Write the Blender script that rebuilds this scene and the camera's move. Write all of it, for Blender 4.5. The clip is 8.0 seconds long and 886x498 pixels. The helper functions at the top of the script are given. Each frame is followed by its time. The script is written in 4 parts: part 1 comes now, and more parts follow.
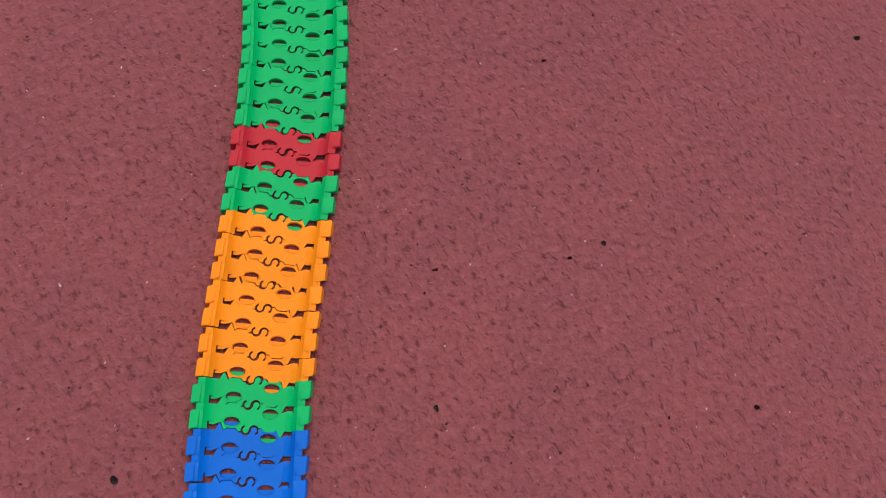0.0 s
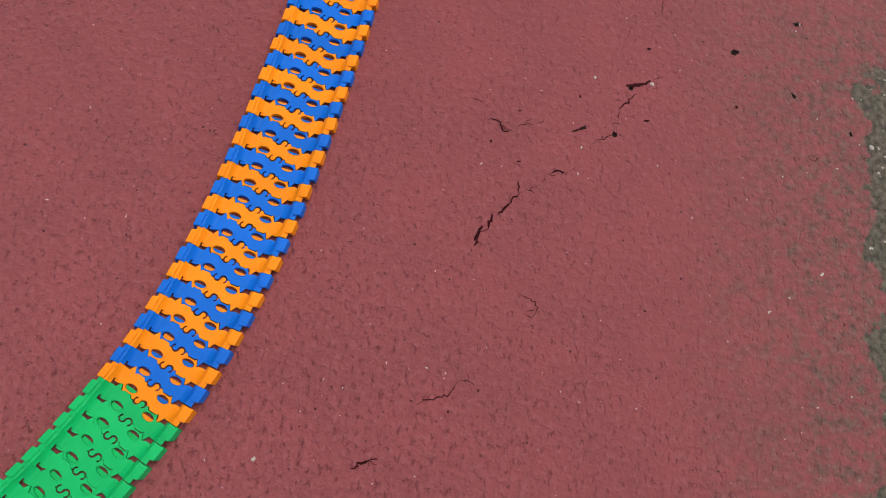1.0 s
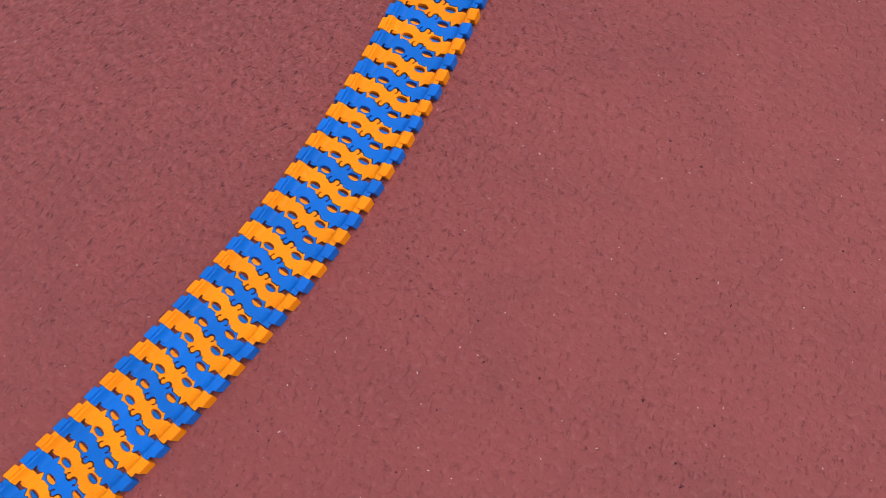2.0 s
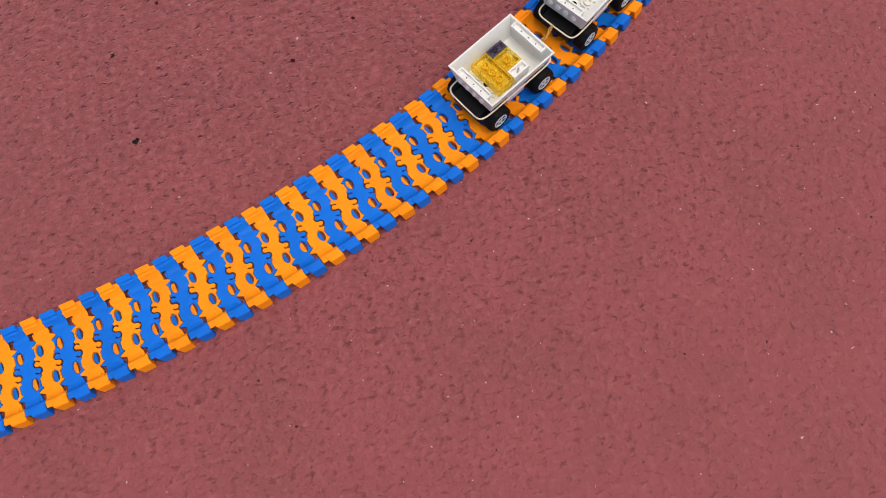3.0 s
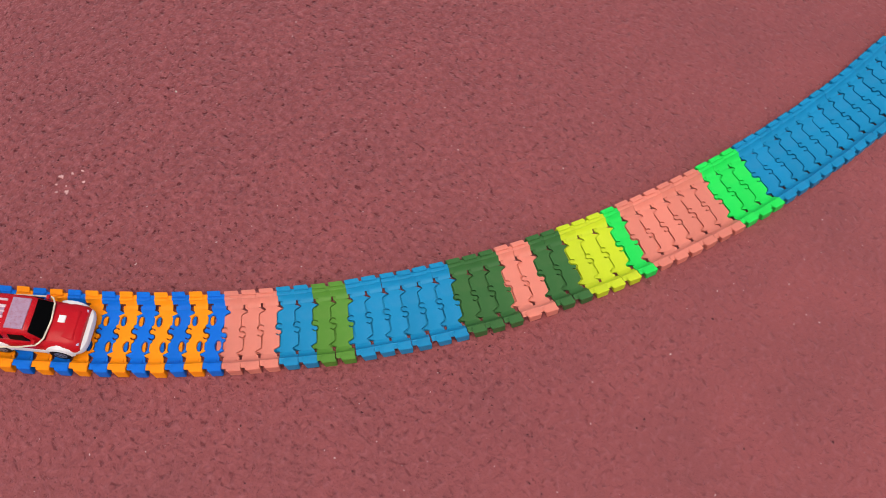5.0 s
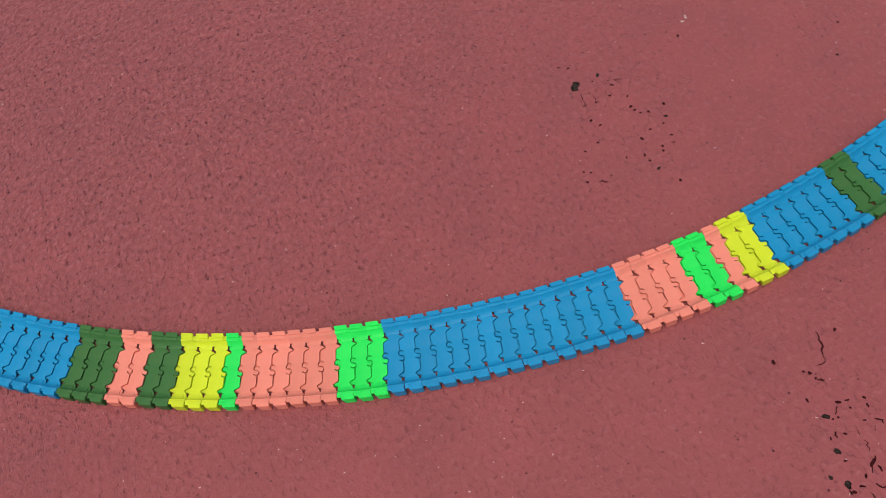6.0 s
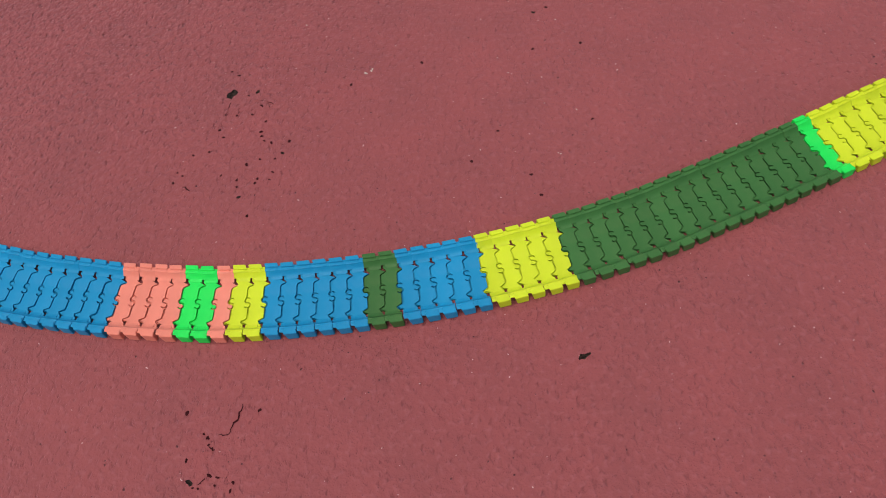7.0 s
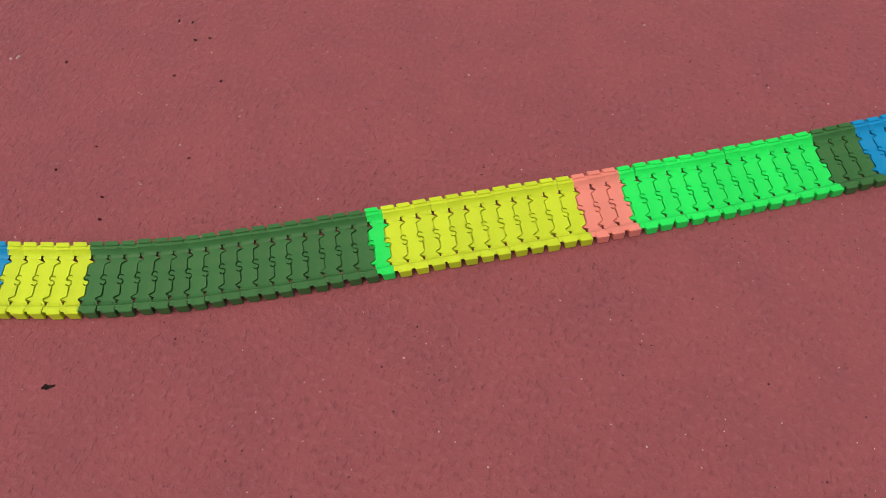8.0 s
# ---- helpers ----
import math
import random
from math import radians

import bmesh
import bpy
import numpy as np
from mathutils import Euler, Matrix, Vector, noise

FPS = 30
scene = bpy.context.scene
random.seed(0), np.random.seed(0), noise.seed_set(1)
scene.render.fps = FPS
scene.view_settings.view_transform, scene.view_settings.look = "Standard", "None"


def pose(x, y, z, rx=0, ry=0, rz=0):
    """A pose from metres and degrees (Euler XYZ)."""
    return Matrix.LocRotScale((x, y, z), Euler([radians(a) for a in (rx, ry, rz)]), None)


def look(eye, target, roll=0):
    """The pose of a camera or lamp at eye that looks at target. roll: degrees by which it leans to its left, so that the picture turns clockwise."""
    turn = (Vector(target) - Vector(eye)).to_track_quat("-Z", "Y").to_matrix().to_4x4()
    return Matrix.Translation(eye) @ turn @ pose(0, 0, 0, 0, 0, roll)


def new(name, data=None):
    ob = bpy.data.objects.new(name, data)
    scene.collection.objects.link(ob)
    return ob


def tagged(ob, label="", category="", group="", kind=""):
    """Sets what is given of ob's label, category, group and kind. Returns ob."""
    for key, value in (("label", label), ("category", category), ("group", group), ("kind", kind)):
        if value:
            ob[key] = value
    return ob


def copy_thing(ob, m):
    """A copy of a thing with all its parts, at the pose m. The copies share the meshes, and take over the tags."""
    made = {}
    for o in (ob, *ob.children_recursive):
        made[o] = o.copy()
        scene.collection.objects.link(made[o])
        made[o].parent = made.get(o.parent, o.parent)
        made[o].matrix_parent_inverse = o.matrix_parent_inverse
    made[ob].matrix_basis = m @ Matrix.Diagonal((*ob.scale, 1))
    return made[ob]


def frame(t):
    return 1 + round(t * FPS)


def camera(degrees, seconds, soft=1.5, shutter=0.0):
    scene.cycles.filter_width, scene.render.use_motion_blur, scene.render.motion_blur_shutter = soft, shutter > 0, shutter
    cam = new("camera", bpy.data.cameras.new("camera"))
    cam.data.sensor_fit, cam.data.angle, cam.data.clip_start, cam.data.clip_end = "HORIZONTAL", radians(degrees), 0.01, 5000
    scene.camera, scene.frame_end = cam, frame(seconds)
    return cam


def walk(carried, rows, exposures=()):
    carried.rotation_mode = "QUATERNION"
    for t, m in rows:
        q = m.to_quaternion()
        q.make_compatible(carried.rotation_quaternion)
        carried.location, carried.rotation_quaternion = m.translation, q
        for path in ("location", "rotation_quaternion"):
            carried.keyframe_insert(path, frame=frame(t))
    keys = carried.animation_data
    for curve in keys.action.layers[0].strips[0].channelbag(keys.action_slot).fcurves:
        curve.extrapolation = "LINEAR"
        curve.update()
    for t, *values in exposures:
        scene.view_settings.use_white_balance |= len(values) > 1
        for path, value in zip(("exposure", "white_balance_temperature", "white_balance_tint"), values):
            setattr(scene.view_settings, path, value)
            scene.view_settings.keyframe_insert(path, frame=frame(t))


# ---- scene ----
cam = camera(55.19, 8.0, soft=1.0)
PATH = [
    (0.0, pose(-1.0818, 2.4322, 0.5725, 14.69, -5.82, 145.47)),
    (0.2, pose(-1.1398, 2.4090, 0.6332, 13.30, -4.32, 155.15)),
    (0.5, pose(-1.2286, 2.3454, 0.6890, 14.64, -4.10, 167.35)),
    (1.0, pose(-1.4038, 2.1638, 0.6720, 17.95, -7.18, 185.29)),
    (1.5, pose(-1.5688, 1.9299, 0.6531, 18.05, -1.11, 195.24)),
    (1.7, pose(-1.6232, 1.8235, 0.6513, 18.64, 1.98, 202.50)),
    (2.8, pose(-1.6062, 1.1963, 0.6240, 17.29, 2.31, 242.55)),
    (3.0, pose(-1.5750, 1.1221, 0.6323, 18.23, 2.31, 251.60)),
    (3.5, pose(-1.5045, 0.9418, 0.6540, 21.13, 1.51, 271.11)),
    (4.0, pose(-1.4621, 0.7454, 0.6992, 25.42, -1.32, 290.60)),
    (4.5, pose(-1.3431, 0.5677, 0.7010, 25.38, -1.80, 302.27)),
    (4.7, pose(-1.2603, 0.4925, 0.7005, 25.53, -1.81, 303.67)),
    (5.8, pose(-0.7254, 0.1268, 0.7685, 26.54, 5.68, 331.05)),
    (6.0, pose(-0.5960, 0.0925, 0.7652, 26.70, 6.45, 334.67)),
    (6.5, pose(-0.2470, -0.0043, 0.7608, 28.72, 6.15, 350.06)),
    (7.0, pose(0.0000, 0.0000, 0.7171, 28.26, 4.90, 360.00)),
    (7.5, pose(0.2485, 0.0406, 0.7127, 27.85, 3.67, 364.67)),
    (8.0, pose(0.4619, 0.1084, 0.7145, 28.86, -0.16, 373.75)),
]
walk(cam, PATH, exposures=[(0.0, 0.12, 6500, 8.0), (1.5, 0.26, 6900, 8.0), (3.0, 0.32, 6900, 8.0), (4.0, 0.34, 6900, 8.0), (8.0, 0.29, 6900, 8.0)])

# ---- light: a bright overcast day ----
SUN_ELEVATION, SUN_TURN = radians(74), radians(228)
world = bpy.data.worlds.new("overcast_sky")
scene.world = world
world.use_nodes = True
wn = world.node_tree.nodes
sky = wn.new("ShaderNodeTexSky")
sky.sky_type = "NISHITA"
sky.sun_disc = False
sky.sun_elevation, sky.sun_rotation = SUN_ELEVATION, SUN_TURN
sky.dust_density, sky.ozone_density = 4.0, 1.0
wn["Background"].inputs["Strength"].default_value = 0.14
world.node_tree.links.new(sky.outputs["Color"], wn["Background"].inputs["Color"])
sun_data = bpy.data.lights.new("sun", "SUN")
sun_data.energy, sun_data.angle, sun_data.color = 0.75, radians(45), (1.0, 0.96, 0.90)
sun = new("sun", sun_data)
sun.matrix_world = look((math.sin(SUN_TURN) * math.cos(SUN_ELEVATION) * 9, math.cos(SUN_TURN) * math.cos(SUN_ELEVATION) * 9, math.sin(SUN_ELEVATION) * 9), (0, 0, 0))


# ---- materials ----
def srgb(r, g, b):
    return tuple(((c / 255) / 12.92 if c / 255 < 0.04045 else ((c / 255 + 0.055) / 1.055) ** 2.4) for c in (r, g, b)) + (1.0,)


def fresh(name):
    mat = bpy.data.materials.new(name)
    mat.use_nodes = True
    return mat, mat.node_tree.nodes, mat.node_tree.links, mat.node_tree.nodes["Principled BSDF"]


def noise_node(nodes, links, coords, scale, detail=3.0, rough=0.55):
    n = nodes.new("ShaderNodeTexNoise")
    n.inputs["Scale"].default_value, n.inputs["Detail"].default_value, n.inputs["Roughness"].default_value = scale, detail, rough
    links.new(coords, n.inputs["Vector"])
    return n.outputs["Fac"]


def ramp(nodes, links, value, a, b, lo=0.0, hi=1.0):
    n = nodes.new("ShaderNodeMapRange")
    n.inputs["From Min"].default_value, n.inputs["From Max"].default_value = a, b
    n.inputs["To Min"].default_value, n.inputs["To Max"].default_value = lo, hi
    links.new(value, n.inputs["Value"])
    return n.outputs["Result"]


def maths(nodes, links, op, a, b):
    n = nodes.new("ShaderNodeMath")
    n.operation = op
    for k, v in enumerate((a, b)):
        if isinstance(v, (int, float)):
            n.inputs[k].default_value = v
        else:
            links.new(v, n.inputs[k])
    return n.outputs[0]


def mix(nodes, links, fac, a, b, blend="MIX"):
    n = nodes.new("ShaderNodeMix")
    n.data_type, n.blend_type = "RGBA", blend
    for key, v in (("Factor_Float", fac), ("A_Color", a), ("B_Color", b)):
        sock = next(s for s in n.inputs if s.identifier == key)
        if isinstance(v, (int, float, tuple)):
            sock.default_value = v
        else:
            links.new(v, sock)
    return next(s for s in n.outputs if s.identifier == "Result_Color")


def bump(nodes, links, height, strength, distance, bsdf, before=None):
    n = nodes.new("ShaderNodeBump")
    n.inputs["Strength"].default_value, n.inputs["Distance"].default_value = strength, distance
    links.new(height, n.inputs["Height"])
    if before is not None:
        links.new(before, n.inputs["Normal"])
    links.new(n.outputs["Normal"], bsdf.inputs["Normal"])
    return n.outputs["Normal"]


def plastic(name, rgb, rough=0.45, vary=0.08, grain=900.0, dust=0.05, shine=0.2, glow_through=0.0):
    """Moulded plastic: a little dust and scuffing, each piece a slightly different shade."""
    mat, nodes, links, bsdf = fresh(name)
    geo = nodes.new("ShaderNodeTexCoord").outputs["Object"]
    info = nodes.new("ShaderNodeObjectInfo")
    broad = noise_node(nodes, links, geo, 90.0, 4.0)
    fine = noise_node(nodes, links, geo, grain, 2.0)
    shade = maths(nodes, links, "ADD", ramp(nodes, links, info.outputs["Random"], 0, 1, 1 - vary, 1 + vary * 0.6), ramp(nodes, links, broad, 0.3, 0.7, -0.05, 0.05))
    grey = nodes.new("ShaderNodeCombineColor")
    for k in range(3):
        links.new(shade, grey.inputs[k])
    tinted = mix(nodes, links, 1.0, srgb(*rgb), grey.outputs["Color"], "MULTIPLY")
    dusty = mix(nodes, links, ramp(nodes, links, broad, 0.50, 0.72, 0.0, dust), tinted, srgb(150, 105, 100))
    links.new(dusty, bsdf.inputs["Base Color"])
    links.new(ramp(nodes, links, fine, 0.3, 0.7, rough - 0.07, rough + 0.1), bsdf.inputs["Roughness"])
    bsdf.inputs["Specular IOR Level"].default_value = shine
    bsdf.inputs["Subsurface Weight"].default_value = glow_through
    bsdf.inputs["Subsurface Radius"].default_value = (1.0, 1.0, 1.0)
    bsdf.inputs["Subsurface Scale"].default_value = 0.002
    bump(nodes, links, fine, 0.08, 0.0004, bsdf)
    return mat


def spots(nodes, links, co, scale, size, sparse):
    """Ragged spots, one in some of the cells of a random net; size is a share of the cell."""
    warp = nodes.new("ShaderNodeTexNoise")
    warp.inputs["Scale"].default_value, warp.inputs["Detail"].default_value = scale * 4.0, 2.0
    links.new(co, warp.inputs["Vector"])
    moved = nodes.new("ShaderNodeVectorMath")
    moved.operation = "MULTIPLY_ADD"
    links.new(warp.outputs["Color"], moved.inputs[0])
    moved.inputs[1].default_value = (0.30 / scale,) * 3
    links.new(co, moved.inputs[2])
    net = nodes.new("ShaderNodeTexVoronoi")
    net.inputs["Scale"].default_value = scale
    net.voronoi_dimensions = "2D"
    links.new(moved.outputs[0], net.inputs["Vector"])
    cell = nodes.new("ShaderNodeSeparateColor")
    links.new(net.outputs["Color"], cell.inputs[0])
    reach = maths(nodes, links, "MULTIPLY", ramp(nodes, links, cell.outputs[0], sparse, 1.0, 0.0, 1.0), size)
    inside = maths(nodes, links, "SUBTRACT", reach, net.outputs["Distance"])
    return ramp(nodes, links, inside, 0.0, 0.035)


def court_material():
    """Red acrylic court coating over coarse asphalt: pitted, mottled, worn to the grey stone in one place."""
    mat, nodes, links, bsdf = fresh("red_court_coating")
    co = nodes.new("ShaderNodeTexCoord").outputs["Object"]
    broad = noise_node(nodes, links, co, 1.3, 4.0)
    blotch = noise_node(nodes, links, co, 14.0, 5.0, 0.6)
    lump = noise_node(nodes, links, co, 165.0, 2.0, 0.5)
    grit = noise_node(nodes, links, co, 520.0, 3.0, 0.6)
    long = nodes.new("ShaderNodeMapping")
    long.inputs["Scale"].default_value, long.inputs["Rotation"].default_value = (1.2, 0.72, 1.0), (0, 0, 0.1)
    links.new(co, long.inputs["Vector"])
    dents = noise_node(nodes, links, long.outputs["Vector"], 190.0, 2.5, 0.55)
    rare = noise_node(nodes, links, co, 9.0, 4.0, 0.65)
    base = mix(nodes, links, ramp(nodes, links, broad, 0.3, 0.7), srgb(141, 73, 74), srgb(149, 79, 79))
    base = mix(nodes, links, ramp(nodes, links, blotch, 0.35, 0.7, 0.0, 0.5), base, srgb(125, 70, 71))
    base = mix(nodes, links, ramp(nodes, links, lump, 0.52, 0.75, 0.0, 0.35), base, srgb(162, 100, 101))
    # two coarser stretches of the coating, fading out on all sides
    apart = nodes.new("ShaderNodeVectorMath")
    apart.operation = "DISTANCE"
    links.new(co, apart.inputs[0])
    apart.inputs[1].default_value = (-0.75, 1.15, 0.0)
    coarse = ramp(nodes, links, apart.outputs["Value"], 0.85, 0.40)
    start = nodes.new("ShaderNodeVectorMath")
    start.operation = "DISTANCE"
    links.new(co, start.inputs[0])
    start.inputs[1].default_value = (-1.15, 2.45, 0.0)
    coarse = maths(nodes, links, "MAXIMUM", coarse, ramp(nodes, links, start.outputs["Value"], 0.75, 0.30, 0.0, 0.45))
    # shade in the dents put into the colour, stronger in the coarse stretches
    dent_shade = maths(nodes, links, "MULTIPLY", ramp(nodes, links, dents, 0.41, 0.32), maths(nodes, links, "ADD", maths(nodes, links, "MULTIPLY", coarse, 0.66), 0.13))
    mottle = noise_node(nodes, links, long.outputs["Vector"], 170.0, 3.0, 0.6)
    base = mix(nodes, links, maths(nodes, links, "MULTIPLY", ramp(nodes, links, mottle, 0.50, 0.68), maths(nodes, links, "MULTIPLY", coarse, 0.55)), base, srgb(170, 100, 102))
    base = mix(nodes, links, maths(nodes, links, "MULTIPLY", ramp(nodes, links, mottle, 0.47, 0.32), maths(nodes, links, "MULTIPLY", coarse, 0.5)), base, srgb(112, 52, 56))
    base = mix(nodes, links, dent_shade, base, srgb(76, 12, 20))
    # small open pits, their shade painted dark, and pale specks of grit, scattered singly
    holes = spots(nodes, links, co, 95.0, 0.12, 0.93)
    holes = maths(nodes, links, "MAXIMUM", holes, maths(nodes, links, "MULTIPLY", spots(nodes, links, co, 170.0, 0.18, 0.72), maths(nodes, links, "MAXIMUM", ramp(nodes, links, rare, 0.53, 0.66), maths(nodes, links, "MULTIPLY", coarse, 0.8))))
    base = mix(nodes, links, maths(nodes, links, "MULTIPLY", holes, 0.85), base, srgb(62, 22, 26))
    base = mix(nodes, links, maths(nodes, links, "MULTIPLY", spots(nodes, links, co, 63.0, 0.055, 0.72), 0.75), base, srgb(222, 196, 190))
    hole = maths(nodes, links, "MAXIMUM", holes, ramp(nodes, links, dents, 0.44, 0.26, 0.0, 0.55))
    # worn area
    sep = nodes.new("ShaderNodeSeparateXYZ")
    links.new(co, sep.inputs[0])
    edge = noise_node(nodes, links, co, 22.0, 5.0, 0.65)
    reach = maths(nodes, links, "ADD", sep.outputs["X"], ramp(nodes, links, edge, 0.3, 0.7, -0.03, 0.03))
    near = maths(nodes, links, "MULTIPLY", ramp(nodes, links, sep.outputs["Y"], 1.50, 1.70), ramp(nodes, links, sep.outputs["Y"], 2.45, 2.15))
    flecks = noise_node(nodes, links, co, 75.0, 6.0, 0.75)
    thin = maths(nodes, links, "MULTIPLY", ramp(nodes, links, reach, -1.66, -1.82), ramp(nodes, links, flecks, 0.42, 0.62, 0.05, 0.95))
    core = maths(nodes, links, "MULTIPLY", ramp(nodes, links, reach, -1.848, -1.856), ramp(nodes, links, maths(nodes, links, "ADD", sep.outputs["Y"], ramp(nodes, links, edge, 0.3, 0.7, -0.02, 0.02)), 1.698, 1.706))
    bare = maths(nodes, links, "MAXIMUM", core, maths(nodes, links, "MULTIPLY", thin, 0.8))
    bare = maths(nodes, links, "MULTIPLY", bare, near)
    bare = maths(nodes, links, "MULTIPLY", bare, ramp(nodes, links, reach, -2.36, -2.22))
    stone = mix(nodes, links, ramp(nodes, links, lump, 0.35, 0.65), srgb(66, 64, 54), srgb(104, 99, 84))
    stone = mix(nodes, links, ramp(nodes, links, spots(nodes, links, co, 150.0, 0.2, 0.7), 0.0, 1.0, 0.0, 0.4), stone, srgb(148, 142, 128))
    base = mix(nodes, links, bare, base, stone)
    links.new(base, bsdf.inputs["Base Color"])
    bsdf.inputs["Roughness"].default_value = 0.75
    bsdf.inputs["Sheen Weight"].default_value = 0.35
    bsdf.inputs["Sheen Roughness"].default_value = 0.45
    bsdf.inputs["Sheen Tint"].default_value = (1.0, 0.50, 0.52, 1.0)
    bsdf.inputs["Specular IOR Level"].default_value = 0.15
    height = maths(nodes, links, "ADD", maths(nodes, links, "MULTIPLY", lump, 1.0), maths(nodes, links, "MULTIPLY", grit, 0.16))
    height = maths(nodes, links, "SUBTRACT", height, maths(nodes, links, "MULTIPLY", hole, 0.8))
    height = maths(nodes, links, "MULTIPLY", height, maths(nodes, links, "ADD", maths(nodes, links, "MULTIPLY", coarse, 1.0), 0.8))
    bump(nodes, links, height, 0.75, 0.0045, bsdf)
    return mat


def rough_material(name, rgb_a, rgb_b, scale, rough=0.85):
    mat, nodes, links, bsdf = fresh(name)
    co = nodes.new("ShaderNodeTexCoord").outputs["Object"]
    n = noise_node(nodes, links, co, scale, 4.0, 0.6)
    links.new(mix(nodes, links, ramp(nodes, links, n, 0.3, 0.7), srgb(*rgb_a), srgb(*rgb_b)), bsdf.inputs["Base Color"])
    bsdf.inputs["Roughness"].default_value = rough
    bsdf.inputs["Specular IOR Level"].default_value = 0.1
    bump(nodes, links, n, 0.3, 0.0008, bsdf)
    return mat


def worn_print(name, rgb, under, cover):
    """Silver print rubbed through to the paint below in patches and scratches."""
    mat, nodes, links, bsdf = fresh(name)
    co = nodes.new("ShaderNodeTexCoord").outputs["Object"]
    stretch = nodes.new("ShaderNodeMapping")
    stretch.inputs["Scale"].default_value = (0.35, 1.0, 1.0)
    links.new(co, stretch.inputs["Vector"])
    rub = noise_node(nodes, links, stretch.outputs["Vector"], 1500.0, 4.0, 0.75)
    fade = noise_node(nodes, links, co, 260.0, 3.0)
    silver = mix(nodes, links, ramp(nodes, links, fade, 0.35, 0.65, 0.0, 0.35), srgb(*rgb), srgb(*under))
    links.new(mix(nodes, links, ramp(nodes, links, rub, cover - 0.02, cover + 0.06, 0.0, 0.8), silver, srgb(*under)), bsdf.inputs["Base Color"])
    bsdf.inputs["Roughness"].default_value = 0.45
    bump(nodes, links, rub, 0.1, 0.0003, bsdf)
    return mat


def clear_plastic(name, rgb, tint, see_through, rough=0.2):
    """Tinted clear plastic: partly see-through, with a cloudy body and a gloss."""
    mat, nodes, links, bsdf = fresh(name)
    co = nodes.new("ShaderNodeTexCoord").outputs["Object"]
    n = noise_node(nodes, links, co, 220.0, 3.0)
    links.new(mix(nodes, links, ramp(nodes, links, n, 0.4, 0.8, 0.0, 0.08), srgb(*rgb), srgb(235, 230, 220)), bsdf.inputs["Base Color"])
    links.new(ramp(nodes, links, n, 0.3, 0.7, rough, rough + 0.15), bsdf.inputs["Roughness"])
    clear = nodes.new("ShaderNodeBsdfTransparent")
    clear.inputs["Color"].default_value = srgb(*tint)
    both = nodes.new("ShaderNodeMixShader")
    both.inputs["Fac"].default_value = see_through
    links.new(bsdf.outputs[0], both.inputs[1])
    links.new(clear.outputs[0], both.inputs[2])
    links.new(both.outputs[0], nodes["Material Output"].inputs["Surface"])
    return mat


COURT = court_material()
CRACK = rough_material("open_crack", (34, 8, 10), (66, 22, 25), 700.0)
PIT = rough_material("broken_coating", (24, 19, 17), (66, 56, 50), 420.0)
CHIP = rough_material("pale_stone", (206, 196, 184), (150, 138, 126), 300.0)
SCUFF = rough_material("scuffed_coating", (224, 186, 180), (186, 130, 128), 500.0)
COLOURS = {
    "orange": plastic("orange_plastic", (255, 146, 22), dust=0.02, shine=0.12, glow_through=0.1),
    "blue": plastic("blue_plastic", (4, 108, 208), dust=0.02, shine=0.12, glow_through=0.1),
    "green": plastic("green_plastic", (4, 184, 100), dust=0.02, shine=0.12, glow_through=0.1),
    "red": plastic("red_plastic", (196, 46, 56), dust=0.02, shine=0.12, glow_through=0.1),
    "salmon": plastic("salmon_plastic", (224, 131, 112), glow_through=0.1),
    "sky_blue": plastic("sky_blue_plastic", (8, 134, 180)),
    "olive": plastic("olive_green_plastic", (88, 140, 50)),
    "dark_green": plastic("dark_green_plastic", (56, 104, 52)),
    "yellow": plastic("luminous_yellow_plastic", (198, 213, 44), glow_through=0.25),
    "bright_green": plastic("bright_green_plastic", (22, 222, 88), glow_through=0.1),
}
CAR_RED = plastic("car_red_paint", (186, 16, 28), 0.25, 0.0, 1500.0, 0.03)
CAR_WHITE = plastic("white_trim_plastic", (226, 222, 220), 0.35, 0.0, 1500.0, 0.08)
CAR_GLASS = plastic("black_window_plastic", (5, 5, 5), 0.35, 0.0, 1500.0, 0.0, 0.04)
LILAC = worn_print("worn_silver_print", (172, 142, 164), (150, 60, 76), 0.58)
STRIPE = worn_print("pale_roof_stripe", (222, 204, 208), (176, 70, 80), 0.60)
RUBBER = plastic("black_rubber", (9, 9, 10), 0.65, 0.0, 700.0, 0.02, 0.15)
HUB_DARK = plastic("dark_hub_plastic", (104, 102, 114), 0.3, 0.0, 1500.0, 0.05)
HUB_GREY = plastic("grey_hub_plastic", (186, 194, 204), 0.3, 0.0, 1500.0, 0.05)
CHASSIS = plastic("black_chassis_plastic", (9, 9, 9), 0.5, 0.0, 900.0, 0.02, 0.2)
HOPPER = plastic("aged_white_plastic", (224, 223, 217), 0.42, 0.0, 700.0, 0.05)
RIM = plastic("pale_rim_plastic", (226, 224, 219), 0.4, 0.0, 900.0, 0.04)
LABEL = plastic("lilac_label", (196, 186, 214), 0.5, 0.0, 900.0, 0.1)
BAND = plastic("cream_rubber_band", (224, 212, 188), 0.5, 0.0, 900.0, 0.05)
THREAD = plastic("white_thread", (232, 228, 226), 0.7, 0.0, 2500.0, 0.05)
WIRE = plastic("golden_wire", (182, 140, 72), 0.35, 0.0, 2500.0, 0.05)
YELLOW_CLEAR = clear_plastic("clear_yellow_plastic", (255, 212, 46), (255, 247, 195), 0.66)
SMOKE_CLEAR = clear_plastic("smoky_violet_plastic", (96, 84, 106), (170, 160, 180), 0.5)
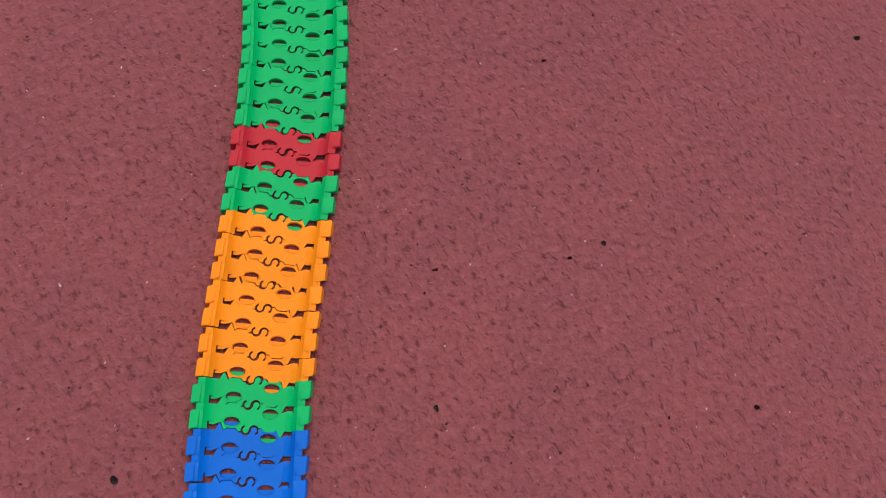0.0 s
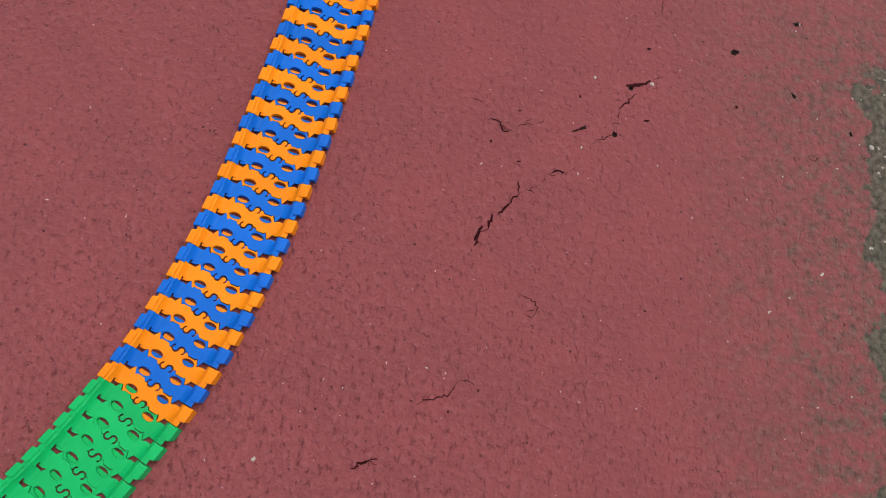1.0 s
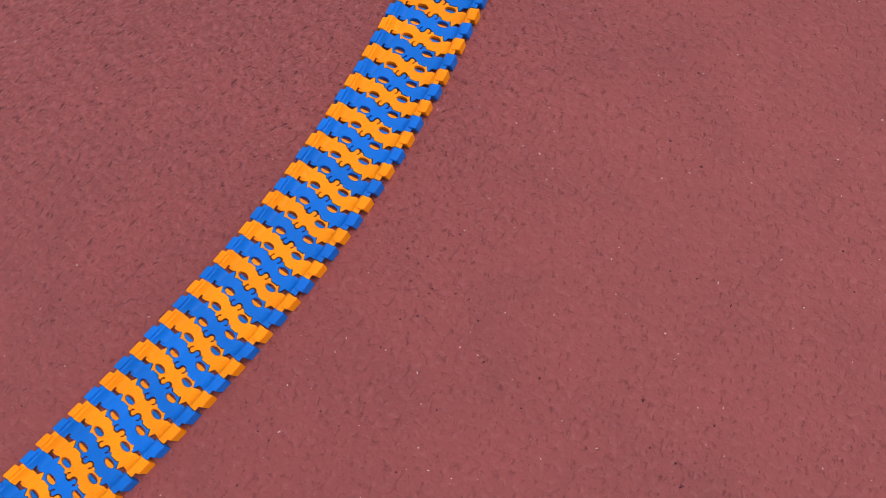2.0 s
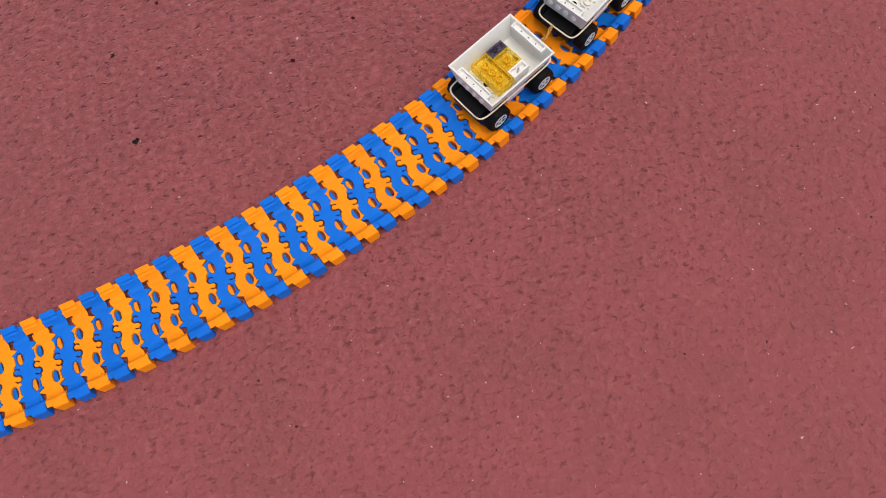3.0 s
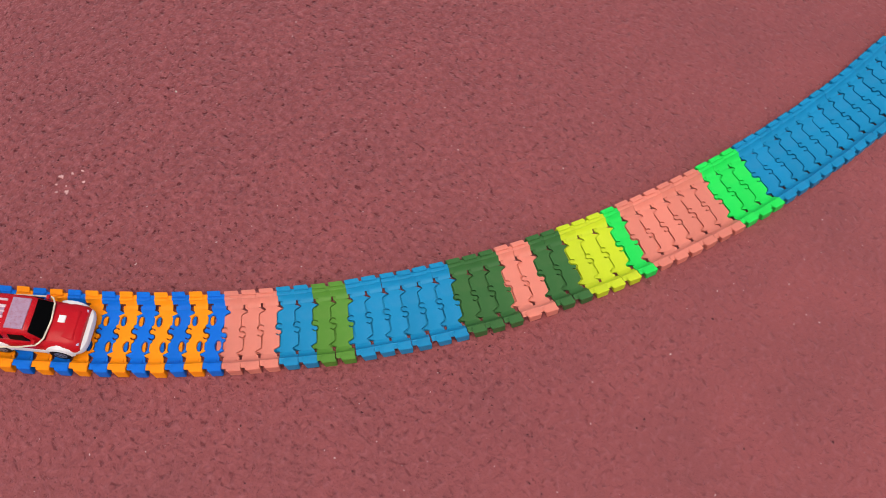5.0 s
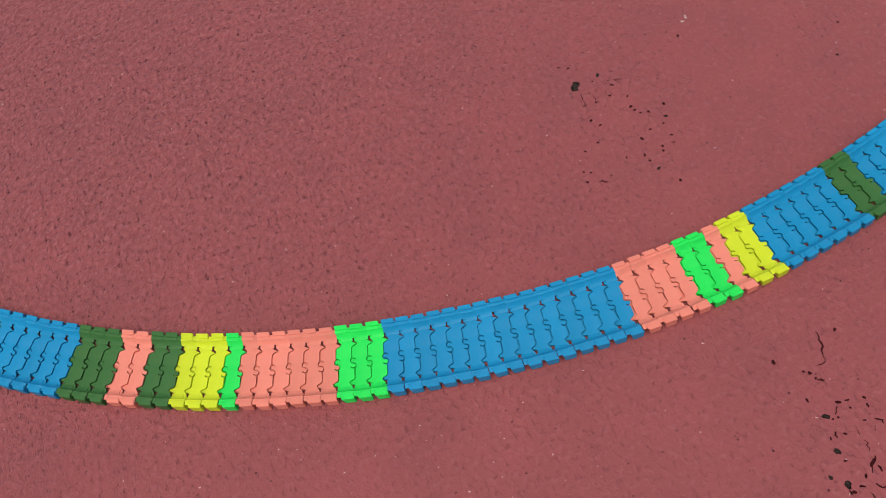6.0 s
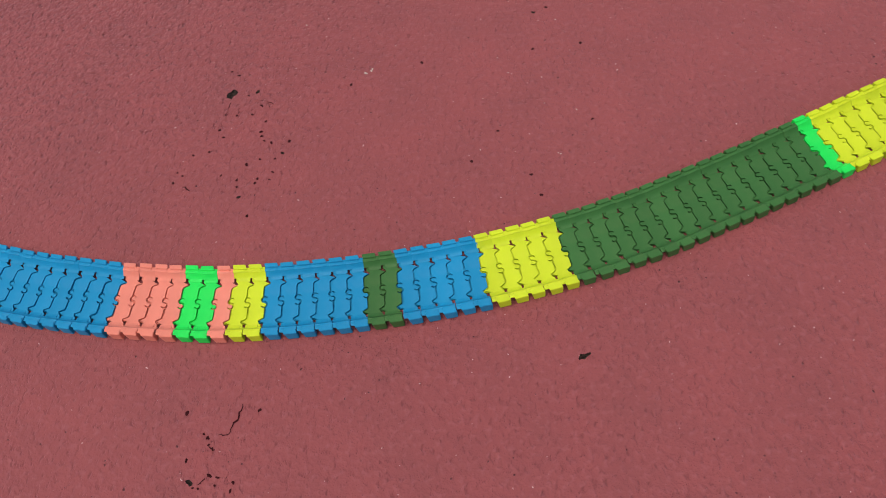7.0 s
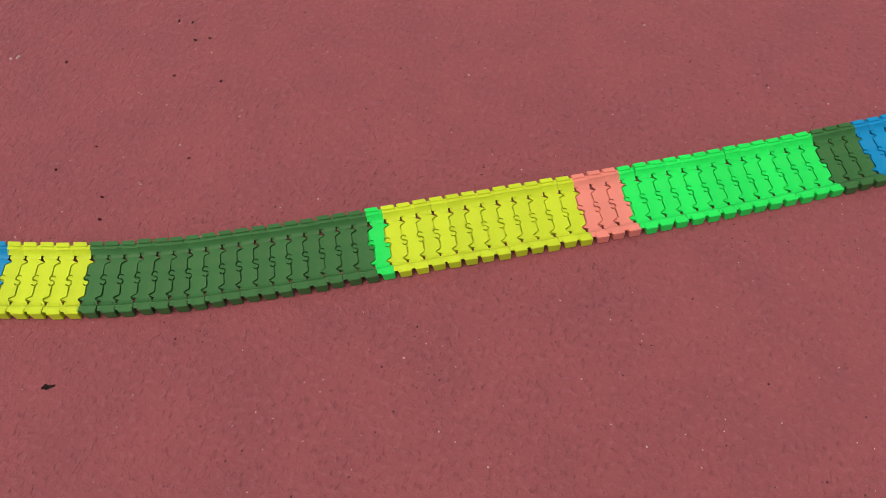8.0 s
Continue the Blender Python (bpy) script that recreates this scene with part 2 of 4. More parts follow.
WHITE_BRICK = plastic("white_brick_plastic", (236, 232, 228), 0.3, 0.0, 900.0, 0.03)


# ---- building helpers ----
def mesh_of(name, bm, smooth=None):
    me = bpy.data.meshes.new(name)
    bmesh.ops.recalc_face_normals(bm, faces=bm.faces)
    bm.to_mesh(me)
    bm.free()
    if smooth:
        for p in me.polygons:
            p.use_smooth = True
        me.set_sharp_from_angle(angle=radians(smooth))
    return me


def part(name, bm, material, parent=None, label="", m=None, smooth=None):
    me = mesh_of(name, bm, smooth)
    me.materials.append(material)
    ob = new(name, me)
    if parent is not None:
        ob.parent = parent
    if m is not None:
        ob.matrix_basis = m
    return tagged(ob, label)


def hull_rings(bm, rings, cap=True):
    """Joins rings of equally many points into a skin."""
    made = [[bm.verts.new(p) for p in ring] for ring in rings]
    n = len(made[0])
    for a, b in zip(made, made[1:]):
        for k in range(n):
            bm.faces.new((a[k], a[(k + 1) % n], b[(k + 1) % n], b[k]))
    if cap:
        bm.faces.new(made[0])
        bm.faces.new(made[-1])
    return made


def box(bm, x0, x1, y0, y1, z0, z1, bevel=0.0, taper=0.0):
    lower = [(x0 + taper, y0 + taper, z0), (x1 - taper, y0 + taper, z0), (x1 - taper, y1 - taper, z0), (x0 + taper, y1 - taper, z0)]
    upper = [(x0, y0, z1), (x1, y0, z1), (x1, y1, z1), (x0, y1, z1)]
    verts = [v for ring in hull_rings(bm, [lower, upper]) for v in ring]
    if bevel:
        edges = {e for v in verts for e in v.link_edges}
        bmesh.ops.bevel(bm, geom=list(edges), offset=bevel, segments=2, profile=0.5, affect="EDGES")


def lathe(bm, profile, n=32, axis="Y", wobble=None):
    """Turns a profile of (radius, along) round the axis."""
    rings = []
    for r, a in profile:
        ring = []
        for k in range(n):
            t = 2 * math.pi * k / n
            rr = r * (wobble(k, a) if wobble else 1.0)
            p = (rr * math.cos(t), a, rr * math.sin(t)) if axis == "Y" else (rr * math.cos(t), rr * math.sin(t), a)
            ring.append(p)
        rings.append(ring)
    hull_rings(bm, rings)


def tube(bm, points, radius, n=8, closed=False):
    pts = [Vector(p) for p in points]
    rings = []
    count = len(pts)
    for i, p in enumerate(pts):
        a = pts[(i - 1) % count] if closed or i else p
        b = pts[(i + 1) % count] if closed or i < count - 1 else p
        d = (b - a).normalized()
        side = d.cross(Vector((0, 0, 1)))
        side = side.normalized() if side.length > 1e-4 else Vector((1, 0, 0))
        up = side.cross(d)
        rings.append([p + radius * (math.cos(2 * math.pi * k / n) * side + math.sin(2 * math.pi * k / n) * up) for k in range(n)])
    if closed:
        rings.append(rings[0])
        hull_rings(bm, rings, cap=False)
        bmesh.ops.remove_doubles(bm, verts=bm.verts, dist=1e-6)
    else:
        hull_rings(bm, rings)


def outline_plate(bm, outer, holes, z0, z1):
    """A flat plate of any outline, with holes, from z0 up to z1."""
    loops = []
    for loop in (outer, *holes):
        vs = [bm.verts.new((x, y, z1)) for x, y in loop]
        loops.append([bm.edges.new((vs[k], vs[(k + 1) % len(vs)])) for k in range(len(vs))])
    made = bmesh.ops.triangle_fill(bm, edges=[e for l in loops for e in l], use_beauty=True, normal=(0, 0, 1))
    faces = [g for g in made["geom"] if isinstance(g, bmesh.types.BMFace)]
    out = bmesh.ops.extrude_face_region(bm, geom=faces)
    for g in out["geom"]:
        if isinstance(g, bmesh.types.BMVert):
            g.co.z = z0


# ---- the line of the track ----
PITCH = 0.016
FIRST, LAST = -30, 232
BENDS = [-0.0255, -0.0133, -0.0011, 0.0121, 0.0243, 0.0272, 0.0173, 0.0059, 0.0035, 0.0086, 0.0137, 0.0149, 0.013, 0.011,
         0.0109, 0.013, 0.0154, 0.0155, 0.0129, 0.0103, 0.0123, 0.0175, 0.0174, 0.0155, 0.0153, 0.0138, 0.0124, 0.0121,
         0.0153, 0.0179, 0.0149, 0.0117, 0.0144, 0.0175, 0.0114, 0.002, -0.0011, 0.0006, 0.0023, 0.003, 0.0022, 0.0015, 0.0015]
PLAY = [1.0, 1.0, 1.0, 1.0, 1.0, 1.0, 1.0, 1.0, 1.0, 1.002, 0.992, 1.011, 1.008, 0.969, 1.018, 1.012, 0.997, 0.981, 0.996, 1.006, 1.003, 1.001]
STEPS = np.arange(-27, LAST + 2)
TURNS = np.interp(STEPS, -27 + 6.0 * np.arange(len(BENDS)), BENDS)
HEADS = -2.1038 + np.concatenate([[0], np.cumsum((TURNS[1:] + TURNS[:-1]) / 2)])
MIDS = (HEADS[1:] + HEADS[:-1]) / 2
GAPS = PITCH * np.interp(STEPS[1:] - 0.5, -27 + 12.0 * np.arange(len(PLAY)), PLAY)
XS = -0.9971 + np.concatenate([[0], np.cumsum(GAPS * np.cos(MIDS))])
YS = 2.4400 + np.concatenate([[0], np.cumsum(GAPS * np.sin(MIDS))])


def on_track(i, across=0.0, z=0.0, turn=0.0):
    """The pose at i pieces along the track, x ahead and y to the left."""
    if i < -27:
        x, y, h = XS[0] + (i + 27) * PITCH * math.cos(HEADS[0]), YS[0] + (i + 27) * PITCH * math.sin(HEADS[0]), HEADS[0]
    else:
        x, y, h = (float(np.interp(i, STEPS, v)) for v in (XS, YS, HEADS))
    return pose(x - across * math.sin(h), y + across * math.cos(h), z, 0, 0, math.degrees(h) + turn)


# ---- ground ----
OPENINGS = []


def build_ground():
    """One sheet to the horizon; the middle of it is open where the coating has broken out."""
    bm = bmesh.new()
    cuts = [-300, -60, -12, -4, 4, 14, 60, 300]
    grid = [[bm.verts.new((x, y, 0)) for x in cuts] for y in cuts]
    for j in range(len(cuts) - 1):
        for k in range(len(cuts) - 1):
            if cuts[k] != -4 or cuts[j] != -4:
                bm.faces.new((grid[j][k], grid[j][k + 1], grid[j + 1][k + 1], grid[j + 1][k]))
    loops = [[grid[3][3], grid[3][4], grid[4][4], grid[4][3]]] + [[bm.verts.new((x, y, 0)) for x, y in ring] for ring in OPENINGS]
    edges = []
    for loop in loops:
        for a, b in zip(loop, loop[1:] + loop[:1]):
            edges.append(bm.edges.get((a, b)) or bm.edges.new((a, b)))
    bmesh.ops.triangle_fill(bm, edges=edges, use_beauty=True, normal=(0, 0, 1))
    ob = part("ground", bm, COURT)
    tagged(ob, "pitted red acrylic court coating over asphalt, worn grey in one place", "ground", kind="structure")


def crack(points, width, seed):
    """A crack: a ragged, broken, forking split, laid flat on the coating; its shaded depth is only dark colour."""
    rnd = random.Random(seed)
    bm = bmesh.new()

    def split(path, wide, forks):
        line = []
        for (ax, ay), (bx, by) in zip(path, path[1:]):
            steps = max(2, int(math.hypot(bx - ax, by - ay) / 0.0022))
            for k in range(steps):
                line.append((ax + (bx - ax) * k / steps + rnd.uniform(-1, 1) * 0.0013, ay + (by - ay) * k / steps + rnd.uniform(-1, 1) * 0.0013))
        line.append(path[-1])
        rows, swell = [], 1.0
        for k, (x, y) in enumerate(line):
            ax, ay = line[max(k - 1, 0)]
            bx, by = line[min(k + 1, len(line) - 1)]
            d = math.hypot(bx - ax, by - ay) or 1
            swell = min(1.9, max(0.12, swell + rnd.uniform(-0.75, 0.75)))
            w = 0.5 * wide * (0.3 + 0.7 * math.sin(math.pi * (k + 0.5) / len(line))) * swell / 2
            nx, ny = -(by - ay) / d * w, (bx - ax) / d * w
            rows.append((bm.verts.new((x + nx, y + ny, 0.0005)), bm.verts.new((x - nx * 0.7, y - ny * 0.7, 0.0005))))
            if forks and 2 < k < len(line) - 2 and rnd.random() < 0.12:
                turn = math.atan2(by - ay, bx - ax) + rnd.choice((-1, 1)) * rnd.uniform(0.4, 1.2)
                far = rnd.uniform(0.004, 0.011)
                split([(x, y), (x + far * math.cos(turn), y + far * math.sin(turn))], wide * 0.5, False)
        for a, b in zip(rows, rows[1:]):
            bm.faces.new((a[0], a[1], b[1], b[0]))

    split(points, width, True)
    tagged(part("crack", bm, CRACK), "ragged dark crack in the red court coating", "crack", kind="structure")


def pit(x, y, rx, ry, turn, seed):
    """A hole where the coating has broken out; the larger ones are open bowls with crumbled sides, the small ones flat
    spots with the shade painted dark.
    """
    rnd = random.Random(seed)
    bm = bmesh.new()
    c, s = math.cos(turn), math.sin(turn)
    ring = []
    for k in range(11):
        t, r = 2 * math.pi * k / 11, 0.95 + 0.15 * math.sin(4 * math.pi * k / 11 + seed) + rnd.uniform(-0.36, 0.22)
        u, v = rx * r * math.cos(t), ry * r * math.sin(t)
        ring.append((x + c * u - s * v, y + s * u + c * v))
    deep = max(rx, ry) > 0.0022
    if deep:
        OPENINGS.append(ring)
        sink = min(0.0030, 0.9 * min(rx, ry))
        rings = []
        for share, drop in ((1.0, 0.0), (0.93, 0.55), (0.70, 0.85), (0.35, 1.0), (0.05, 0.95)):
            rings.append([(x + (px - x) * share, y + (py - y) * share, -sink * drop * (1.0 if drop == 0.0 else rnd.uniform(0.75, 1.15))) for px, py in ring])
        hull_rings(bm, rings, cap=False)
    else:
        bm.faces.new([bm.verts.new((px, py, 0.0005)) for px, py in ring])
    tagged(part("pit", bm, PIT if deep and min(rx, ry) > 0.0016 else CRACK), "dark hole broken out of the red coating", "pit", kind="structure")


def stone_chip(x, y, size, seed, material=None):
    size *= 0.8
    rnd = random.Random(seed)
    bm = bmesh.new()
    bmesh.ops.create_icosphere(bm, subdivisions=2, radius=size)
    sx, sy, sz = rnd.uniform(0.8, 1.3), rnd.uniform(0.6, 1.0), rnd.uniform(0.25, 0.4)
    for v in bm.verts:
        k = 0.85 + 1.0 * noise.noise(v.co / size * 1.3 + Vector((seed * 1.7, 0, 0)))
        v.co = Vector((v.co.x * sx * k, v.co.y * sy * k, v.co.z * sz * k))
    low = min(v.co.z for v in bm.verts)
    ob = part("stone_chip", bm, material or CHIP, m=pose(x, y, -low * 0.6, 0, 0, rnd.uniform(0, 360)), smooth=25)
    tagged(ob, "small pale stone chip lying on the red court", "stone chip", "stone chips on the court")


crack([(-1.458, 2.068), (-1.482, 2.059), (-1.496, 2.040)], 0.0016, 8)
crack([(-1.413, 2.123), (-1.421, 2.118), (-1.433, 2.114)], 0.0025, 9)
crack([(-1.644, 1.612), (-1.653, 1.626), (-1.651, 1.640), (-1.657, 1.659), (-1.656, 1.674)], 0.0016, 10)
crack([(-1.533, 1.968), (-1.548, 1.974), (-1.553, 1.979), (-1.546, 1.987), (-1.537, 1.986)], 0.0015, 7)
crack([(-1.527, 2.312), (-1.539, 2.331), (-1.552, 2.355)], 0.0020, 15)
crack([(-1.4952, 1.9303), (-1.4960, 1.9234), (-1.4976, 1.9171), (-1.4996, 1.9124)], 0.0043, 2)
crack([(-1.5043, 1.9136), (-1.5057, 1.9065), (-1.5075, 1.9009)], 0.0035, 3)
crack([(-1.5111, 1.9012), (-1.5186, 1.8940), (-1.5237, 1.8845), (-1.5324, 1.8765), (-1.5389, 1.8725), (-1.5458, 1.8689)], 0.0040, 4)
crack([(-1.5464, 1.8678), (-1.5513, 1.8599), (-1.5592, 1.8530)], 0.0020, 5)
crack([(-1.5577, 1.8542), (-1.5632, 1.8514), (-1.5685, 1.8530)], 0.0036, 6)
crack([(-1.5452, 1.8699), (-1.5474, 1.8745), (-1.5503, 1.8785)], 0.0015, 7)
crack([(-1.5910, 1.8210), (-1.6028, 1.8142), (-1.6085, 1.8099), (-1.6128, 1.8092)], 0.0013, 8)
crack([(-1.6136, 1.8012), (-1.6144, 1.8065)], 0.0026, 9)
crack([(-1.6161, 1.7831), (-1.6211, 1.7775), (-1.6266, 1.7718), (-1.6303, 1.7660)], 0.0023, 10)
crack([(-1.6164, 1.7922), (-1.6161, 1.7831)], 0.0012, 11)
crack([(-1.6101, 1.7981), (-1.6186, 1.7976)], 0.0012, 12)
crack([(-1.6216, 1.7557), (-1.6280, 1.7577), (-1.6343, 1.7551), (-1.6404, 1.7519), (-1.6456, 1.7481)], 0.0047, 13)
crack([(-1.6456, 1.7481), (-1.6505, 1.7453), (-1.6587, 1.7407)], 0.0016, 14)
crack([(-1.5745, 1.8129), (-1.5802, 1.8104), (-1.5810, 1.8066)], 0.0026, 15)
crack([(-1.5661, 1.8256), (-1.5647, 1.8202), (-1.5690, 1.8158)], 0.0012, 16)
crack([(-1.4975, 1.8112), (-1.5028, 1.8107), (-1.5072, 1.8132), (-1.5096, 1.8180), (-1.5124, 1.8200), (-1.5191, 1.8195)], 0.0020, 17)
crack([(-1.5234, 1.8138), (-1.5339, 1.8104), (-1.5445, 1.8075), (-1.5468, 1.8045)], 0.0016, 18)
crack([(-1.4568, 1.7843), (-1.4658, 1.7861), (-1.4729, 1.7880)], 0.0012, 19)
crack([(-1.4833, 1.7917), (-1.4938, 1.7959)], 0.0014, 20)
crack([(-1.8114, 1.8103), (-1.8199, 1.8093), (-1.8259, 1.8116)], 0.0020, 21)
crack([(-1.8001, 1.8065), (-1.8083, 1.8038)], 0.0013, 22)
crack([(-0.2935, 0.5774), (-0.2956, 0.5699), (-0.2957, 0.5647), (-0.2990, 0.5614), (-0.2964, 0.5599)], 0.0029, 76)
crack([(-0.2672, 0.5815), (-0.2570, 0.5783), (-0.2457, 0.5734)], 0.0029, 77)
crack([(-0.2687, 0.5691), (-0.2719, 0.5648)], 0.0020, 78)
crack([(-0.2824, 0.5709), (-0.2841, 0.5632)], 0.0026, 79)
crack([(-0.3314, 0.4716), (-0.3237, 0.4666)], 0.0020, 80)
crack([(-0.2672, 0.1723), (-0.2699, 0.1680), (-0.2737, 0.1660)], 0.0027, 132)
crack([(-0.2825, 0.1541), (-0.2841, 0.1505), (-0.2840, 0.1482)], 0.0022, 133)
crack([(-0.2834, 0.1315), (-0.2817, 0.1284), (-0.2774, 0.1257)], 0.0033, 134)
crack([(-0.2465, 0.1481), (-0.2401, 0.1442), (-0.2419, 0.1412)], 0.0033, 135)
crack([(-0.2640, 0.1503), (-0.2659, 0.1423)], 0.0012, 136)
crack([(-0.2642, 0.1370), (-0.2662, 0.1315), (-0.2676, 0.1273)], 0.0014, 137)
crack([(-0.2648, 0.1221), (-0.2697, 0.1202), (-0.2737, 0.1158), (-0.2768, 0.1110)], 0.0038, 138)
crack([(-0.2677, 0.1139), (-0.2690, 0.1086)], 0.0026, 139)
crack([(-0.2799, 0.1041), (-0.2776, 0.0998), (-0.2741, 0.0970)], 0.0020, 140)
crack([(-0.3025, 0.1091), (-0.3031, 0.1053), (-0.3010, 0.1037)], 0.0020, 141)
crack([(-0.2883, 0.0989), (-0.2870, 0.0956), (-0.2874, 0.0922)], 0.0026, 142)
crack([(-0.2501, 0.1426), (-0.2517, 0.1390)], 0.0016, 143)
crack([(-0.2416, 0.2373), (-0.2437, 0.2296), (-0.2438, 0.2237), (-0.2473, 0.2196), (-0.2499, 0.2122)], 0.0024, 144)
crack([(-0.2499, 0.2122), (-0.2556, 0.2096), (-0.2603, 0.2096)], 0.0012, 145)
crack([(-0.2666, 0.1988), (-0.2648, 0.1974), (-0.2619, 0.1963)], 0.0024, 146)
crack([(-0.2677, 0.1928), (-0.2691, 0.1885), (-0.2675, 0.1836), (-0.2687, 0.1797)], 0.0020, 147)
crack([(-0.2311, 0.2243), (-0.2294, 0.2223)], 0.0015, 156)
crack([(0.0586, 0.2694), (0.0630, 0.2737), (0.0703, 0.2766)], 0.0029, 158)
crack([(0.5549, 0.3364), (0.5599, 0.3356), (0.5626, 0.3368)], 0.0023, 159)
pit(-1.6130, 1.8082, 0.0029, 0.0032, 0.27, 23)
pit(-1.6273, 1.7589, 0.0030, 0.0022, 0.27, 24)
pit(-1.5837, 1.8063, 0.0039, 0.0019, 0.27, 25)
pit(-1.7283, 1.7040, 0.0040, 0.0044, 0.27, 26)
pit(-1.7936, 1.6612, 0.0041, 0.0028, 0.27, 27)
pit(-1.7859, 1.7417, 0.0024, 0.0037, 0.27, 28)
pit(-1.7288, 1.7625, 0.0020, 0.0017, 0.27, 29)
pit(-1.8412, 1.7736, 0.0020, 0.0026, 0.27, 30)
pit(-1.5795, 1.7754, 0.0015, 0.0016, 0.27, 31)
pit(-1.5010, 1.8323, 0.0014, 0.0014, 0.27, 32)
pit(-1.5269, 1.8481, 0.0018, 0.0009, 0.27, 33)
pit(-1.6422, 1.7901, 0.0029, 0.0011, 0.27, 34)
pit(-1.6438, 1.7143, 0.0025, 0.0011, 0.27, 35)
pit(-1.5249, 1.7981, 0.0020, 0.0007, 0.27, 36)
pit(-1.5532, 1.6621, 0.0021, 0.0017, 0.27, 37)
pit(-1.7549, 1.5316, 0.0022, 0.0030, 0.28, 38)
pit(-0.2941, 0.5901, 0.0060, 0.0067, 2.61, 81)
pit(-0.2653, 0.5921, 0.0020, 0.0030, 2.61, 82)
pit(-0.2747, 0.5868, 0.0015, 0.0012, 2.61, 83)
pit(-0.2586, 0.5720, 0.0022, 0.0016, 2.61, 84)
pit(-0.2680, 0.5608, 0.0020, 0.0012, 2.62, 85)
pit(-0.2850, 0.5603, 0.0022, 0.0012, 2.62, 86)
pit(-0.2522, 0.5508, 0.0016, 0.0015, 2.62, 87)
pit(-0.2560, 0.5374, 0.0021, 0.0018, 2.62, 88)
pit(-0.2546, 0.5315, 0.0019, 0.0018, 2.62, 89)
pit(-0.2514, 0.5254, 0.0020, 0.0010, 2.62, 90)
pit(-0.2435, 0.5225, 0.0018, 0.0018, 2.62, 91)
pit(-0.2242, 0.5233, 0.0019, 0.0019, 2.62, 92)
pit(-0.2298, 0.5087, 0.0032, 0.0017, 2.62, 93)
pit(-0.2377, 0.5016, 0.0015, 0.0014, 2.62, 94)
pit(-0.2532, 0.5021, 0.0016, 0.0016, 2.62, 95)
pit(-0.2383, 0.4853, 0.0018, 0.0015, 2.62, 96)
pit(-0.2671, 0.4961, 0.0022, 0.0019, 2.62, 97)
pit(-0.3094, 0.5144, 0.0020, 0.0016, 2.62, 98)
pit(-0.3263, 0.5109, 0.0022, 0.0011, 2.63, 99)
pit(-0.2962, 0.5326, 0.0019, 0.0014, 2.62, 100)
pit(-0.3015, 0.5424, 0.0019, 0.0019, 2.62, 101)
pit(-0.2558, 0.4726, 0.0014, 0.0022, 2.63, 102)
pit(-0.2533, 0.4776, 0.0014, 0.0018, 2.62, 103)
pit(-0.2752, 0.4772, 0.0014, 0.0021, 2.63, 104)
pit(-0.2928, 0.4839, 0.0012, 0.0014, 2.63, 105)
pit(-0.2743, 0.4687, 0.0019, 0.0012, 2.63, 106)
pit(-0.2711, 0.4566, 0.0023, 0.0018, 2.63, 107)
pit(-0.2407, 0.4761, 0.0022, 0.0009, 2.62, 108)
pit(-0.2599, 0.4339, 0.0014, 0.0024, 2.63, 109)
pit(-0.3428, 0.4772, 0.0019, 0.0018, 2.63, 110)
pit(-0.3340, 0.4856, 0.0018, 0.0011, 2.63, 111)
pit(-0.3402, 0.4899, 0.0014, 0.0011, 2.63, 112)
pit(-0.2889, 0.6159, 0.0020, 0.0015, 2.61, 113)
pit(-0.2976, 0.6220, 0.0015, 0.0014, 2.61, 114)
pit(-0.2814, 0.1682, 0.0032, 0.0029, 2.67, 115)
pit(-0.2908, 0.1390, 0.0031, 0.0034, 2.67, 116)
pit(-0.3095, 0.1231, 0.0028, 0.0021, 2.68, 117)
pit(-0.3005, 0.1118, 0.0035, 0.0039, 2.68, 118)
pit(-0.2637, 0.1740, 0.0032, 0.0014, 2.67, 119)
pit(-0.2771, 0.1637, 0.0012, 0.0011, 2.67, 120)
pit(-0.2724, 0.1630, 0.0012, 0.0012, 2.67, 121)
pit(-0.2762, 0.1487, 0.0021, 0.0011, 2.67, 122)
pit(-0.2893, 0.1504, 0.0012, 0.0019, 2.67, 123)
pit(-0.2900, 0.1294, 0.0021, 0.0011, 2.67, 125)
pit(-0.2825, 0.1117, 0.0013, 0.0028, 2.68, 126)
pit(-0.2909, 0.1059, 0.0030, 0.0013, 2.68, 127)
pit(-0.2993, 0.1044, 0.0020, 0.0019, 2.68, 128)
pit(-0.2437, 0.1608, 0.0012, 0.0022, 2.67, 129)
pit(-0.2579, 0.1653, 0.0019, 0.0008, 2.67, 130)
pit(-0.2542, 0.1509, 0.0022, 0.0009, 2.67, 131)
pit(-0.2696, 0.2073, 0.0020, 0.0021, 2.94, 148)
pit(-0.2737, 0.2107, 0.0020, 0.0012, 2.94, 149)
pit(-0.2678, 0.2006, 0.0014, 0.0014, 2.94, 150)
pit(-0.2254, 0.2312, 0.0015, 0.0019, 2.93, 151)
pit(-0.2564, 0.1722, 0.0020, 0.0011, 2.94, 152)
pit(-0.2421, 0.1674, 0.0014, 0.0016, 2.94, 153)
pit(-0.2863, 0.1874, 0.0014, 0.0023, 2.94, 154)
pit(-0.2917, 0.2304, 0.0022, 0.0022, 2.94, 155)
pit(0.0640, 0.2729, 0.0065, 0.0029, 0.56, 22)
pit(-0.9552, 2.3517, 0.0031, 0.0030, 2.54, 160)
pit(-1.3351, 2.5543, 0.0028, 0.0015, 2.55, 161)
pit(-1.5911, 2.3786, 0.0036, 0.0023, 2.59, 162)
pit(-1.3627, 2.2616, 0.0024, 0.0013, 2.59, 163)
pit(-1.2875, 2.3958, 0.0023, 0.0015, 2.56, 164)
